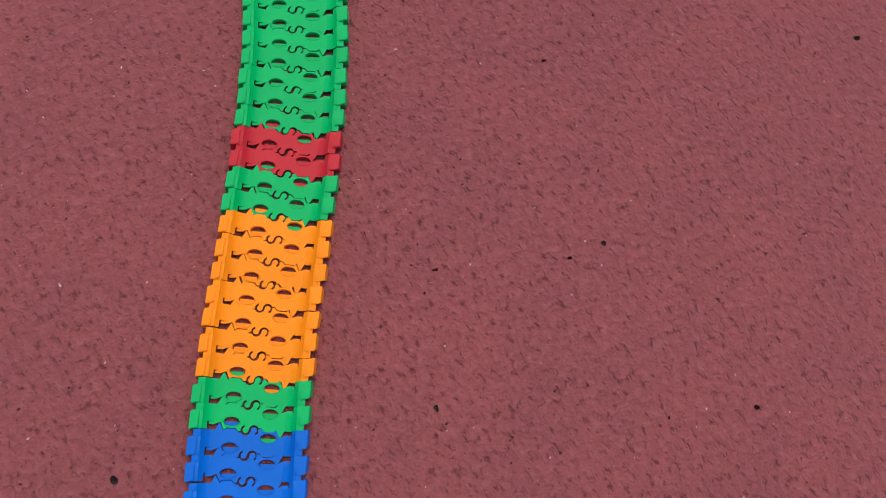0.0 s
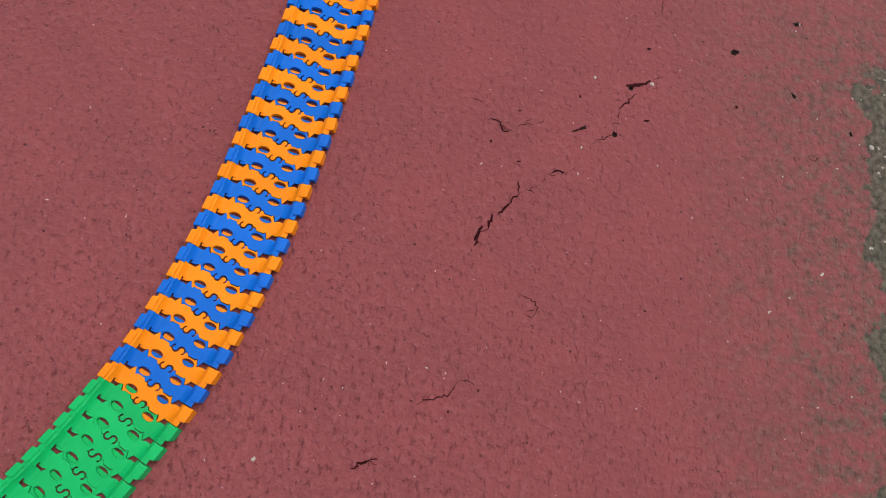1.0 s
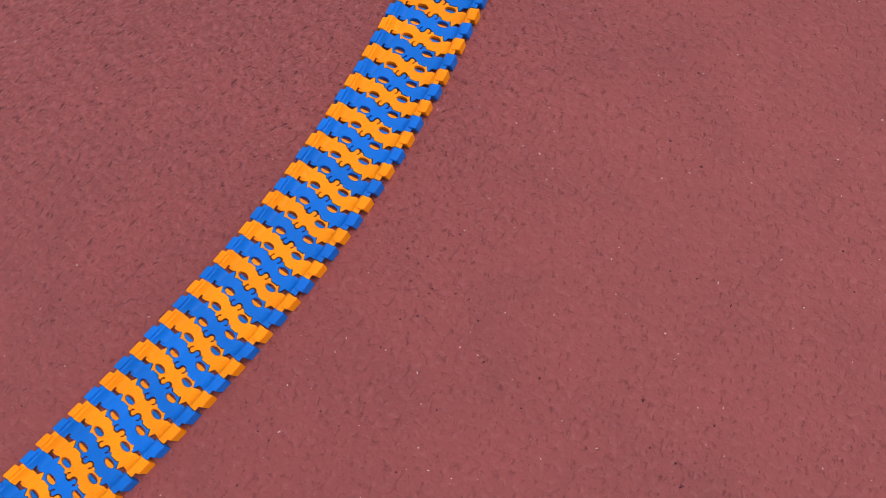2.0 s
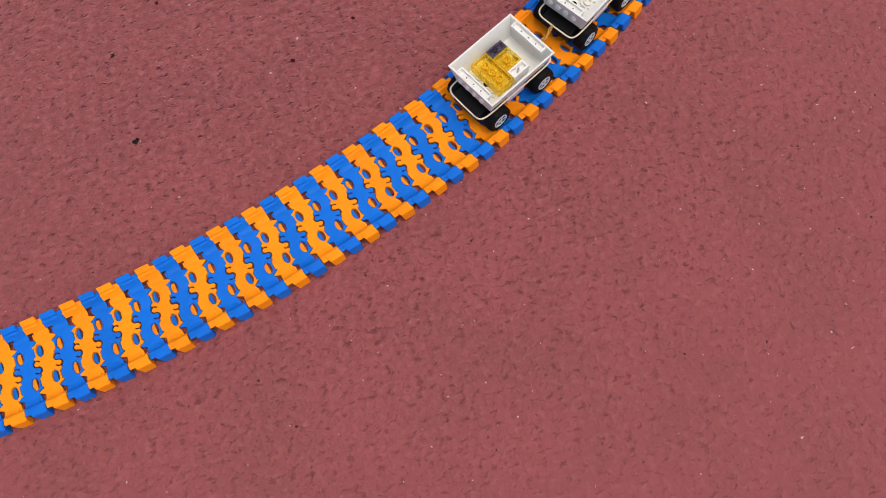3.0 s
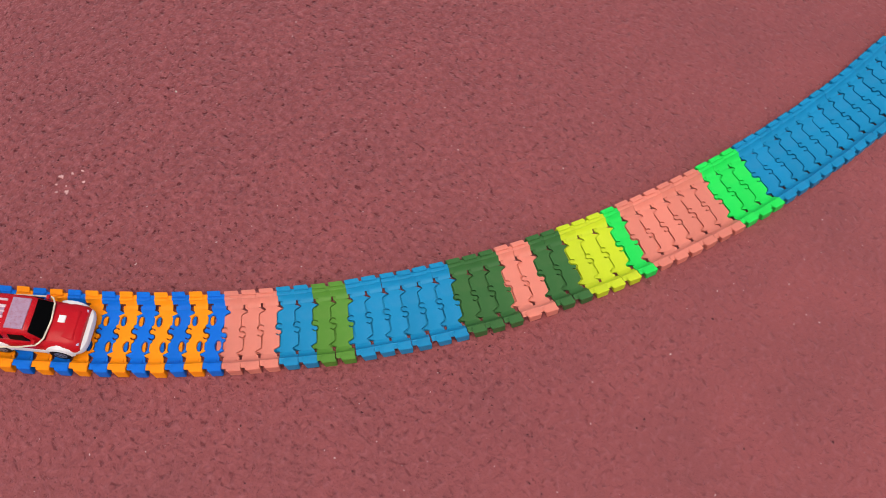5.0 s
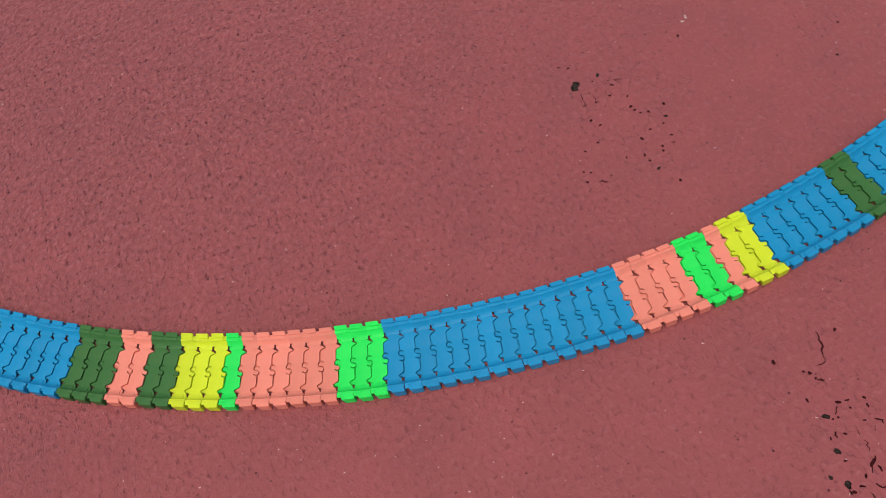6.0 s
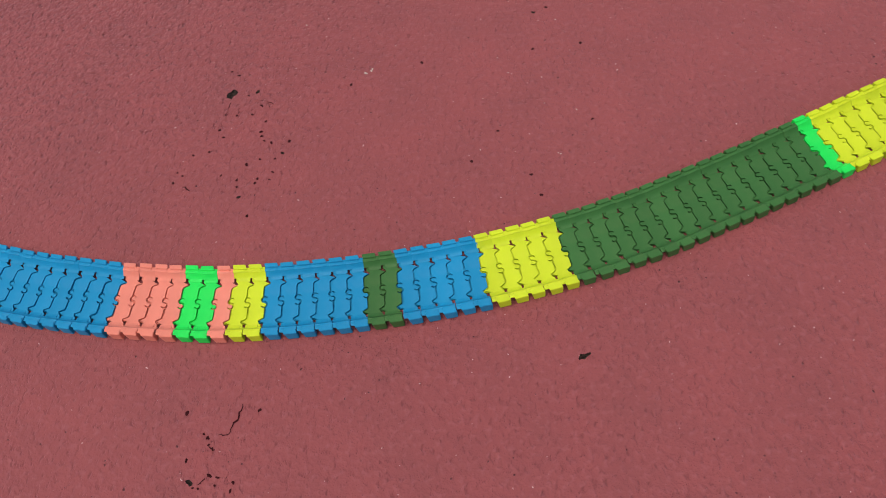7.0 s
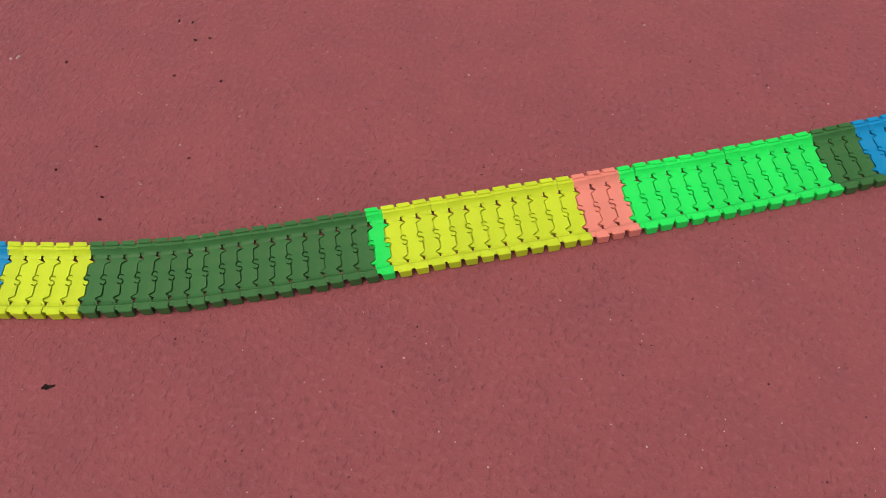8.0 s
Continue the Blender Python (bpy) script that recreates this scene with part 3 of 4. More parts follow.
pit(-1.2022, 2.3504, 0.0022, 0.0014, 2.56, 165)
pit(-1.1494, 2.4289, 0.0017, 0.0028, 2.55, 166)
pit(-1.1783, 2.2648, 0.0016, 0.0012, 2.57, 167)
pit(-1.3151, 2.4003, 0.0023, 0.0020, 2.57, 168)
pit(-1.5175, 2.2846, 0.0042, 0.0087, 2.99, 169)
stone_chip(-1.6472, 1.7515, 0.0032, 39)
stone_chip(-1.5928, 1.7532, 0.0020, 40)
stone_chip(-1.6740, 1.7326, 0.0012, 41)
stone_chip(-1.5742, 1.8029, 0.0012, 42)
stone_chip(-1.5084, 1.8156, 0.0009, 43)
stone_chip(-1.5826, 1.8265, 0.0016, 44)
stone_chip(-1.6532, 1.8333, 0.0012, 45)
stone_chip(-1.5807, 1.8519, 0.0012, 46)
stone_chip(-1.8608, 1.7842, 0.0035, 47)
stone_chip(-1.8677, 1.7840, 0.0020, 48)
stone_chip(-1.8799, 1.7728, 0.0031, 49)
stone_chip(-1.8876, 1.7680, 0.0018, 50)
stone_chip(-1.8857, 1.8025, 0.0031, 51)
stone_chip(-1.8911, 1.8129, 0.0035, 52)
stone_chip(-1.8834, 1.8171, 0.0023, 53)
stone_chip(-1.8738, 1.7919, 0.0014, 54)
stone_chip(-1.8708, 1.8035, 0.0014, 55)
stone_chip(-1.8254, 1.8113, 0.0014, 56)
stone_chip(-1.7368, 1.8547, 0.0013, 57)
stone_chip(-1.7334, 1.8335, 0.0010, 58)
stone_chip(-1.8085, 1.7625, 0.0012, 59)
stone_chip(-1.8489, 1.7826, 0.0012, 60)
stone_chip(-1.8452, 1.7350, 0.0013, 61)
stone_chip(-1.8540, 1.7349, 0.0010, 62)
stone_chip(-1.8654, 1.7216, 0.0012, 63)
stone_chip(-1.8801, 1.7091, 0.0016, 64)
stone_chip(-1.8783, 1.7259, 0.0014, 65)
stone_chip(-1.8112, 1.7216, 0.0010, 66)
stone_chip(-1.7954, 1.6612, 0.0017, 67)
stone_chip(-1.7911, 1.6694, 0.0012, 68)
stone_chip(-1.7545, 1.9571, 0.0019, 69)
stone_chip(-1.8051, 1.9163, 0.0022, 70)
stone_chip(-1.8534, 1.8855, 0.0025, 71)
stone_chip(-1.7736, 1.9420, 0.0017, 72)
stone_chip(-1.8256, 2.0225, 0.0012, 73)
stone_chip(-1.7947, 2.0349, 0.0011, 74)
stone_chip(-1.7717, 1.8269, 0.0012, 75)
stone_chip(-0.1404, 0.6120, 0.0017, 170)
stone_chip(0.5220, 0.8254, 0.0013, 171)
stone_chip(-0.1393, 0.6150, 0.0017, 172)
stone_chip(-0.8926, 0.9093, 0.0016, 173)
crack([(-1.1287, 1.3177), (-1.1315, 1.3111), (-1.1349, 1.3023)], 0.0020, 310)
crack([(0.0020, 0.7083), (0.0100, 0.7118), (0.0159, 0.7205)], 0.0016, 329)
pit(-1.1083, 1.2952, 0.0023, 0.0021, 1.57, 301)
pit(-1.1954, 1.2922, 0.0033, 0.0030, 1.58, 302)
pit(-1.1662, 1.1483, 0.0022, 0.0022, 1.58, 303)
pit(-1.0988, 1.0764, 0.0020, 0.0020, 1.57, 304)
pit(-1.1436, 1.0877, 0.0018, 0.0018, 1.58, 305)
pit(-1.0694, 1.2475, 0.0019, 0.0018, 1.57, 306)
pit(0.0400, 0.6832, 0.0023, 0.0023, 0.02, 316)
pit(0.0545, 0.6893, 0.0020, 0.0020, 0.02, 317)
pit(-0.0846, 0.6197, 0.0020, 0.0019, 0.03, 318)
pit(-0.1617, 0.5940, 0.0020, 0.0019, 0.03, 319)
pit(0.0366, 0.6301, 0.0019, 0.0019, 0.03, 320)
pit(0.0889, 0.6347, 0.0017, 0.0022, 0.03, 321)
pit(0.0271, 0.4673, 0.0019, 0.0018, 0.04, 322)
pit(0.0361, 0.4430, 0.0019, 0.0019, 0.04, 323)
pit(-0.0323, 0.4863, 0.0019, 0.0018, 0.04, 324)
pit(0.0115, 0.7059, 0.0018, 0.0023, 0.02, 325)
pit(0.0269, 0.7071, 0.0018, 0.0023, 0.02, 326)
pit(0.0931, 0.5319, 0.0016, 0.0016, 0.04, 327)
pit(-0.0045, 0.5227, 0.0015, 0.0014, 0.04, 328)
stone_chip(-1.1461, 1.1389, 0.0014, 311)
stone_chip(-1.1712, 1.1695, 0.0013, 312)
stone_chip(-1.0814, 1.2202, 0.0011, 313)
stone_chip(-1.1965, 1.2891, 0.0011, 314)
stone_chip(-1.1318, 1.2295, 0.0008, 315)
stone_chip(-0.1462, 0.6093, 0.0018, 330)
stone_chip(0.0778, 0.5455, 0.0012, 331)
stone_chip(-0.0231, 0.5004, 0.0010, 332)
stone_chip(0.0582, 0.4907, 0.0012, 333)
stone_chip(0.0639, 0.6707, 0.0013, 334)
stone_chip(0.0089, 0.5992, 0.0010, 335)
stone_chip(-0.2179, 0.6848, 0.0011, 336)
stone_chip(0.0557, 0.4919, 0.0009, 337)
rnd = random.Random(5)
for k in range(46):
    # small flat spots in the coarser stretches, painted dark like open pits
    cx, cy = ((-0.95, 1.15), (-1.05, 0.95), (-1.35, 2.35))[k % 3]
    px, py = cx + rnd.gauss(0, 0.13), cy + rnd.gauss(0, 0.11)
    pit(px, py, rnd.uniform(0.0008, 0.0017), rnd.uniform(0.0005, 0.0010), rnd.uniform(0, 3), 500 + k)
for k, (cx, cy, size) in enumerate(((-1.340, 2.123, 0.0026), (-1.464, 2.039, 0.0014), (-1.804, 1.917, 0.0016), (-1.754, 1.957, 0.0016), (-1.615, 1.029, 0.0019), (-0.146, 0.609, 0.0019))):
    stone_chip(cx, cy, size, 100 + k)
for k in range(26):
    # loose chips on the bare stone
    stone_chip(-1.905 + rnd.uniform(-0.06, 0.04), rnd.uniform(1.71, 2.05), rnd.uniform(0.0010, 0.0030), 150 + k)
for k in range(10):
    stone_chip(-1.029 + rnd.gauss(0, 0.008), 0.909 + rnd.gauss(0, 0.007), rnd.uniform(0.0012, 0.0034), 130 + k, SCUFF)
build_ground()


# ---- the toy vehicles on the track ----
def wheel(name, parent, x, y, z, radius, width, hub_material, hub_out, tread=True):
    """A knobbly tyre with its hub; hub_out is +1 or -1 for the side it faces."""
    w = width / 2
    bm = bmesh.new()
    profile = [(radius * 0.55, -w * 0.9), (radius * 0.80, -w), (radius * 0.95, -w * 0.86), (radius, -w * 0.6), (radius, w * 0.6), (radius * 0.95, w * 0.86), (radius * 0.80, w), (radius * 0.55, w * 0.9)]
    lathe(bm, profile, 40, wobble=(lambda k, a: 0.955 if tread and k % 4 > 1 and abs(a) < w * 0.9 else 1.0))
    tyre = part(name, bm, RUBBER, parent, m=pose(x, y, z), smooth=35)
    bm = bmesh.new()
    s = hub_out
    lathe(bm, [(radius * 0.58, s * w * 0.55), (radius * 0.56, s * w * 1.0), (radius * 0.47, s * w * 1.02), (radius * 0.44, s * w * 0.84), (radius * 0.16, s * w * 0.84), (radius * 0.13, s * w * 1.0), (0.0001, s * w * 1.0)], 24)
    for k in range(5):
        t = 2 * math.pi * k / 5
        c, sn = math.cos(t), math.sin(t)
        d = 0.0008
        ring = lambda r: [(r * c - d * sn, s * w * 0.70, r * sn + d * c), (r * c + d * sn, s * w * 0.70, r * sn - d * c), (r * c + d * sn, s * w * 0.95, r * sn - d * c), (r * c - d * sn, s * w * 0.95, r * sn + d * c)]
        hull_rings(bm, [ring(radius * 0.12), ring(radius * 0.50)])
    part("hub", bm, hub_material, tyre, "five-spoked plastic hub", smooth=35)
    return tyre


def build_car(i, turn=0.0):
    car = new("toy_car")
    tagged(car, "small red toy off-roader with white trim and a rubber band", "toy car")
    BED = 0.0045
    # body: cross-sections from the tail to the nose: x, half width low, half width at the shoulder, shoulder height, hood or tail height
    bm = bmesh.new()
    rings = []
    for x, lo, sh, z0, z1, z2 in ((-0.0400, 0.0190, 0.0185, 0.012, 0.022, 0.0255), (-0.0385, 0.0205, 0.0200, 0.010, 0.023, 0.0270), (-0.020, 0.0215, 0.0205, 0.010, 0.024, 0.0275),
                                  (0.010, 0.0215, 0.0205, 0.010, 0.024, 0.0280), (0.018, 0.0215, 0.0200, 0.010, 0.0235, 0.0270), (0.034, 0.0212, 0.0198, 0.011, 0.0222, 0.0254),
                                  (0.041, 0.0205, 0.0186, 0.012, 0.0206, 0.0236), (0.0445, 0.0185, 0.0168, 0.013, 0.0186, 0.0205)):
        rings.append([(x, -lo, z0), (x, -lo * 1.02, (z0 + z1) / 2), (x, -sh, z1), (x, -sh * 0.80, z2), (x, -sh * 0.3, z2 + 0.0007), (x, sh * 0.3, z2 + 0.0007), (x, sh * 0.80, z2), (x, sh, z1), (x, lo * 1.02, (z0 + z1) / 2), (x, lo, z0)])
    hull_rings(bm, rings)
    part("body", bm, CAR_RED, car, smooth=40)
    # cabin
    bm = bmesh.new()
    rings = []
    for x0, x1, hw, z in ((-0.0380, 0.0185, 0.0192, 0.0265), (-0.0370, 0.0140, 0.0184, 0.0330), (-0.0352, 0.0095, 0.0172, 0.0388), (-0.0335, 0.0070, 0.0156, 0.0408), (-0.0280, 0.0010, 0.0100, 0.0414)):
        ring = []
        for k in range(16):
            t = 2 * math.pi * (k + 0.5) / 16
            cx, cy = math.cos(t), math.sin(t)
            px, py = (abs(cx) ** 0.35) * math.copysign(1, cx), (abs(cy) ** 0.35) * math.copysign(1, cy)
            ring.append(((x0 + x1) / 2 + px * (x1 - x0) / 2, py * hw, z))
        rings.append(ring)
    hull_rings(bm, rings)
    part("cabin", bm, CAR_RED, car, smooth=45)
    # windscreen, lying just proud of the sloping front of the cabin
    def pane(name, quads, out, label):
        bm = bmesh.new()
        n = (Vector(quads[1]) - Vector(quads[0])).cross(Vector(quads[3]) - Vector(quads[0])).normalized()
        if n.dot(Vector(out)) < 0:
            n = -n
        hull_rings(bm, [[Vector(q) - n * 0.0006 for q in quads], [Vector(q) + n * 0.0006 for q in quads]])
        part(name, bm, CAR_GLASS, car, label)
    pane("windscreen", [(0.0180, -0.0170, 0.0278), (0.0180, 0.0170, 0.0278), (0.0080, 0.0150, 0.0400), (0.0080, -0.0150, 0.0400)], (1, 0, 1), "glossy black windscreen")
    pane("rear_window", [(-0.0383, -0.0150, 0.0280), (-0.0383, 0.0150, 0.0280), (-0.0358, 0.0135, 0.0380), (-0.0358, -0.0135, 0.0380)], (-1, 0, 0.2), "black rear window")
    for s in (-1, 1):
        pane("side_window", [(-0.0100, s * 0.0190, 0.0292), (0.0070, s * 0.0190, 0.0292), (0.0025, s * 0.0174, 0.0366), (-0.0100, s * 0.0174, 0.0366)], (0, s, 0.2), "black side window")
        pane("side_window", [(-0.0330, s * 0.0190, 0.0292), (-0.0165, s * 0.0190, 0.0292), (-0.0165, s * 0.0174, 0.0366), (-0.0312, s * 0.0174, 0.0366)], (0, s, 0.2), "black side window")
    # roof print
    bm = bmesh.new()
    box(bm, -0.0125, 0.0035, -0.0138, 0.0138, 0.0405, 0.0421, 0.0003)
    part("sunroof", bm, LILAC, car, "worn silvery sunroof panel")
    bm = bmesh.new()
    box(bm, -0.0312, -0.0168, -0.0044, 0.0050, 0.0405, 0.0419, 0.0003)
    part("roof_panel", bm, LILAC, car, "worn silvery panel between the roof bars")
    for y, half in ((-0.0104, 0.0011), (-0.0045, 0.0010), (0.0003, 0.0008), (0.0050, 0.0012), (0.0107, 0.0010)):
        bm = bmesh.new()
        box(bm, -0.0318, -0.0162, y - half, y + half, 0.0406, 0.0425, 0.0004)
        part("roof_bar", bm, STRIPE, car, "pale raised roof bar")
    for s in (-1, 1):
        bm = bmesh.new()
        box(bm, 0.0095, 0.0122, s * 0.0205 - 0.0022, s * 0.0205 + 0.0022, 0.0296, 0.0322, 0.0006)
        part("wing_mirror", bm, CAR_RED, car)
    bm = bmesh.new()
    box(bm, 0.0235, 0.0295, 0.0005, 0.0070, 0.0262, 0.0276, 0.0002)
    part("sticker", bm, WHITE_BRICK, car, "small white sticker on the bonnet")
    # bonnet bulge
    bm = bmesh.new()
    box(bm, 0.0215, 0.0390, -0.0125, 0.0125, 0.0225, 0.0262, 0.0010, -0.002)
    part("bonnet_bulge", bm, CAR_RED, car, smooth=40)
    # white bumper and sill trim, a rounded frame with wheel-arch flares
    bm = bmesh.new()
    def trim_ring(z, grow):
        ring = []
        for k in range(32):
            t = 2 * math.pi * (k + 0.5) / 32
            cx, cy = math.cos(t), math.sin(t)
            px, py = (abs(cx) ** 0.38) * math.copysign(1, cx), (abs(cy) ** 0.34) * math.copysign(1, cy)
            ring.append((px * ((0.0480 if cx > 0 else 0.0458) + grow), py * (0.0222 + grow) * (0.93 if cx > 0.9 else 1.0), z))
        return ring
    hull_rings(bm, [trim_ring(0.0090, -0.0030), trim_ring(0.0085, 0.0), trim_ring(0.0125, 0.0008), trim_ring(0.0160, 0.0), trim_ring(0.0170, -0.0025)])
    part("bumper_trim", bm, CAR_WHITE, car, "white bumper and sill trim", smooth=40)
    for s in (-1, 1):
        for x in (-0.0255, 0.0270):
            bm = bmesh.new()
            rings = []
            for k in range(13):
                t = math.pi * k / 12
                c, sn = math.cos(t), math.sin(t)
                rings.append([(x + c * r, s * y, 0.0105 + sn * r * 0.98) for r, y in ((0.0100, 0.0190), (0.0100, 0.0236), (0.0126, 0.0226), (0.0132, 0.0190))])
            hull_rings(bm, rings)
            part("wheel_arch", bm, CAR_WHITE, car, "white wheel arch flare", smooth=45)
            wheel("wheel", car, x, s * 0.0200, 0.0105 - 0.0005, 0.0098, 0.0075, HUB_DARK, s)
        bm = bmesh.new()
        box(bm, 0.0395, 0.0440, s * 0.0135 - 0.003, s * 0.0135 + 0.003, 0.0180, 0.0212, 0.0006)
        part("headlight", bm, LABEL, car, "clear headlight")
    # spare wheel on the tail, its axle along the car
    spare = wheel("spare_wheel", car, 0, 0, 0, 0.0120, 0.0076, HUB_DARK, -1)
    spare.matrix_basis = pose(-0.0418, -0.0050, 0.0282, -12, 0, -76)
    # rubber band from the tail, along the sills and over the bonnet's edge
    bm = bmesh.new()
    loop = [(-0.0462, -0.018, 0.0140), (-0.0474, 0.0, 0.0135), (-0.0462, 0.018, 0.0140), (-0.030, 0.0242, 0.0170), (-0.005, 0.0236, 0.0225), (0.012, 0.0222, 0.0285), (0.0150, 0.0205, 0.0300),
            (0.0178, 0.0160, 0.0300), (0.0192, 0.0, 0.0295), (0.0178, -0.0160, 0.0300), (0.0150, -0.0205, 0.0300), (0.012, -0.0222, 0.0285), (-0.005, -0.0236, 0.0225), (-0.030, -0.0242, 0.0170)]
    tube(bm, loop, 0.0008, 8, closed=True)
    part("rubber_band", bm, BAND, car, "stretched cream rubber band", smooth=60)
    car.matrix_basis = on_track(i, z=BED + 0.0002, turn=turn)
    return car


def build_wagon(turn=0.0):
    wagon = new("toy_wagon")
    # chassis
    bm = bmesh.new()
    box(bm, -0.034, 0.034, -0.0130, 0.0130, 0.0100, 0.0195, 0.0012)
    box(bm, 0.028, 0.0385, -0.0150, 0.0150, 0.0110, 0.0250, 0.0012)
    box(bm, -0.0385, -0.028, -0.0150, 0.0150, 0.0110, 0.0230, 0.0012)
    box(bm, -0.010, 0.010, -0.0165, 0.0165, 0.0140, 0.0220, 0.0010)
    part("chassis", bm, CHASSIS, wagon)
    for x in (-0.0245, 0.0245):
        bm = bmesh.new()
        lathe(bm, [(0.0018, -0.0200), (0.0018, 0.0200)], 12)
        part("axle", bm, CHASSIS, wagon, m=pose(x, 0, 0.0120))
        for s in (-1, 1):
            wheel("wheel", wagon, x, s * 0.0212, 0.0118, 0.0118, 0.0100, HUB_GREY, s)
    for s in (-1, 1):
        bm = bmesh.new()
        box(bm, -0.0095, 0.0095, s * 0.0172 - 0.0006, s * 0.0172 + 0.0006, 0.0110, 0.0205, 0.0002)
        part("side_label", bm, LABEL, wagon, "pale lilac side label")
    # hopper: an open box with sloping sides and a floor of tubes
    top, floor = 0.0462, 0.0275
    bm = bmesh.new()
    def rect(hx, hy, z):
        return [(-hx, -hy, z), (hx, -hy, z), (hx, hy, z), (-hx, hy, z)]
    hull_rings(bm, [rect(0.0300, 0.0192, floor - 0.0016), rect(0.0335, 0.0245, top), rect(0.0322, 0.0232, top), rect(0.0288, 0.0180, floor)])
    hopper = part("hopper", bm, HOPPER, wagon, "open white plastic hopper")
    edges_mod = hopper.modifiers.new("edge", "BEVEL")
    edges_mod.width, edges_mod.segments = 0.0004, 2
    bm = bmesh.new()
    hull_rings(bm, [rect(0.0336, 0.0246, top - 0.0006), rect(0.0337, 0.0247, top + 0.0005), rect(0.0324, 0.0234, top + 0.0005), rect(0.0323, 0.0233, top - 0.0006), rect(0.0336, 0.0246, top - 0.0006)], cap=False)
    bmesh.ops.remove_doubles(bm, verts=bm.verts, dist=1e-6)
    part("rim", bm, RIM, hopper, "bright worn white rim")
    for s in (-1, 1):
        bm = bmesh.new()
        for x0, x1, y0, y1 in ((0.0264, 0.0273, -0.0168, 0.0168), (0.0273, 0.0322, -0.0168, -0.0159), (0.0273, 0.0322, 0.0159, 0.0168)):
            box(bm, min(s * x0, s * x1), max(s * x0, s * x1), y0, y1, top - 0.0036, top + 0.0002)
        part("bracket_frame", bm, WHITE_BRICK, hopper, "raised white frame of the end bracket")
        bm = bmesh.new()
        pad = lambda x0, x1, z, hy: [(s * x0, -hy, z), (s * x1, -hy, z), (s * x1, hy, z), (s * x0, hy, z)]
        hull_rings(bm, [pad(0.0300, 0.0314, top - 0.0085, 0.0165), pad(0.0270, 0.0326, top - 0.0032, 0.0166), pad(0.0270, 0.0326, top - 0.0028, 0.0164)])
        part("end_bracket", bm, HOPPER, hopper)
        for y in (-0.008, 0.0, 0.008):
            bm = bmesh.new()
            lathe(bm, [(0.0016, 0.0), (0.0016, 0.0009), (0.0001, 0.0009)], 14, "Z")
            part("socket", bm, WHITE_BRICK, hopper, m=pose(s * 0.0297, y, top - 0.0030))
            # a black disc stands in for the shaded inside of the socket
            bm = bmesh.new()
            lathe(bm, [(0.0006, 0.0), (0.0006, 0.0004), (0.0001, 0.0004)], 10, "Z")
            part("hole", bm, CHASSIS, hopper, "small black disc painting in a dark hole", m=pose(s * 0.0297, y, top - 0.0022))
        for y in (-0.012, -0.004, 0.004, 0.012):
            bm = bmesh.new()
            lathe(bm, [(0.0024, -0.0003), (0.0024, 0.0013), (0.0021, 0.0016), (0.0001, 0.0016)], 16, "Z")
            part("stud", bm, HOPPER, hopper, m=pose(s * 0.0322, y, 0.0380, 0, s * 82, 0), smooth=40)
    for kx in range(-2, 3):
        for ky in range(-1, 2):
            x, y = kx * 0.008, ky * 0.008
            bm = bmesh.new()
            if ky == 0 and kx % 2 == 0:
                # no opening here: a black disc paints in the hole's shade
                lathe(bm, [(0.0024, 0.0), (0.0024, 0.0005), (0.0001, 0.0005)], 18, "Z")
                part("hole", bm, CAR_GLASS, hopper, "black disc painting in the dark of a round hole", m=pose(x, y, floor))
            else:
                lathe(bm, [(0.0032, -0.0002), (0.0032, 0.0022), (0.0025, 0.0023), (0.0024, 0.0001), (0.0001, 0.0001)], 18, "Z")
                part("tube", bm, HOPPER, hopper, m=pose(x, y, floor), smooth=40)
    for kx in range(-3, 3):
        for ky in range(-2, 2):
            bm = bmesh.new()
            lathe(bm, [(0.0010, -0.0002), (0.0011, 0.0019), (0.0001, 0.0020)], 8, "Z")
            part("pin", bm, HOPPER, hopper, m=pose(kx * 0.008 + 0.004, ky * 0.008 + 0.004, floor))
    # rubber band round the chassis under the hopper
    bm = bmesh.new()
    loop = []
    for k in range(40):
        t = 2 * math.pi * k / 40
        cx, cy = math.cos(t), math.sin(t)
        loop.append(((abs(cx) ** 0.28) * math.copysign(1, cx) * 0.0410, (abs(cy) ** 0.28) * math.copysign(1, cy) * 0.0205, 0.0240 + 0.0012 * math.sin(3 * t)))
    tube(bm, loop, 0.0007, 8, closed=True)
    part("rubber_band", bm, BAND, wagon, "cream rubber band", smooth=60)
    return wagon


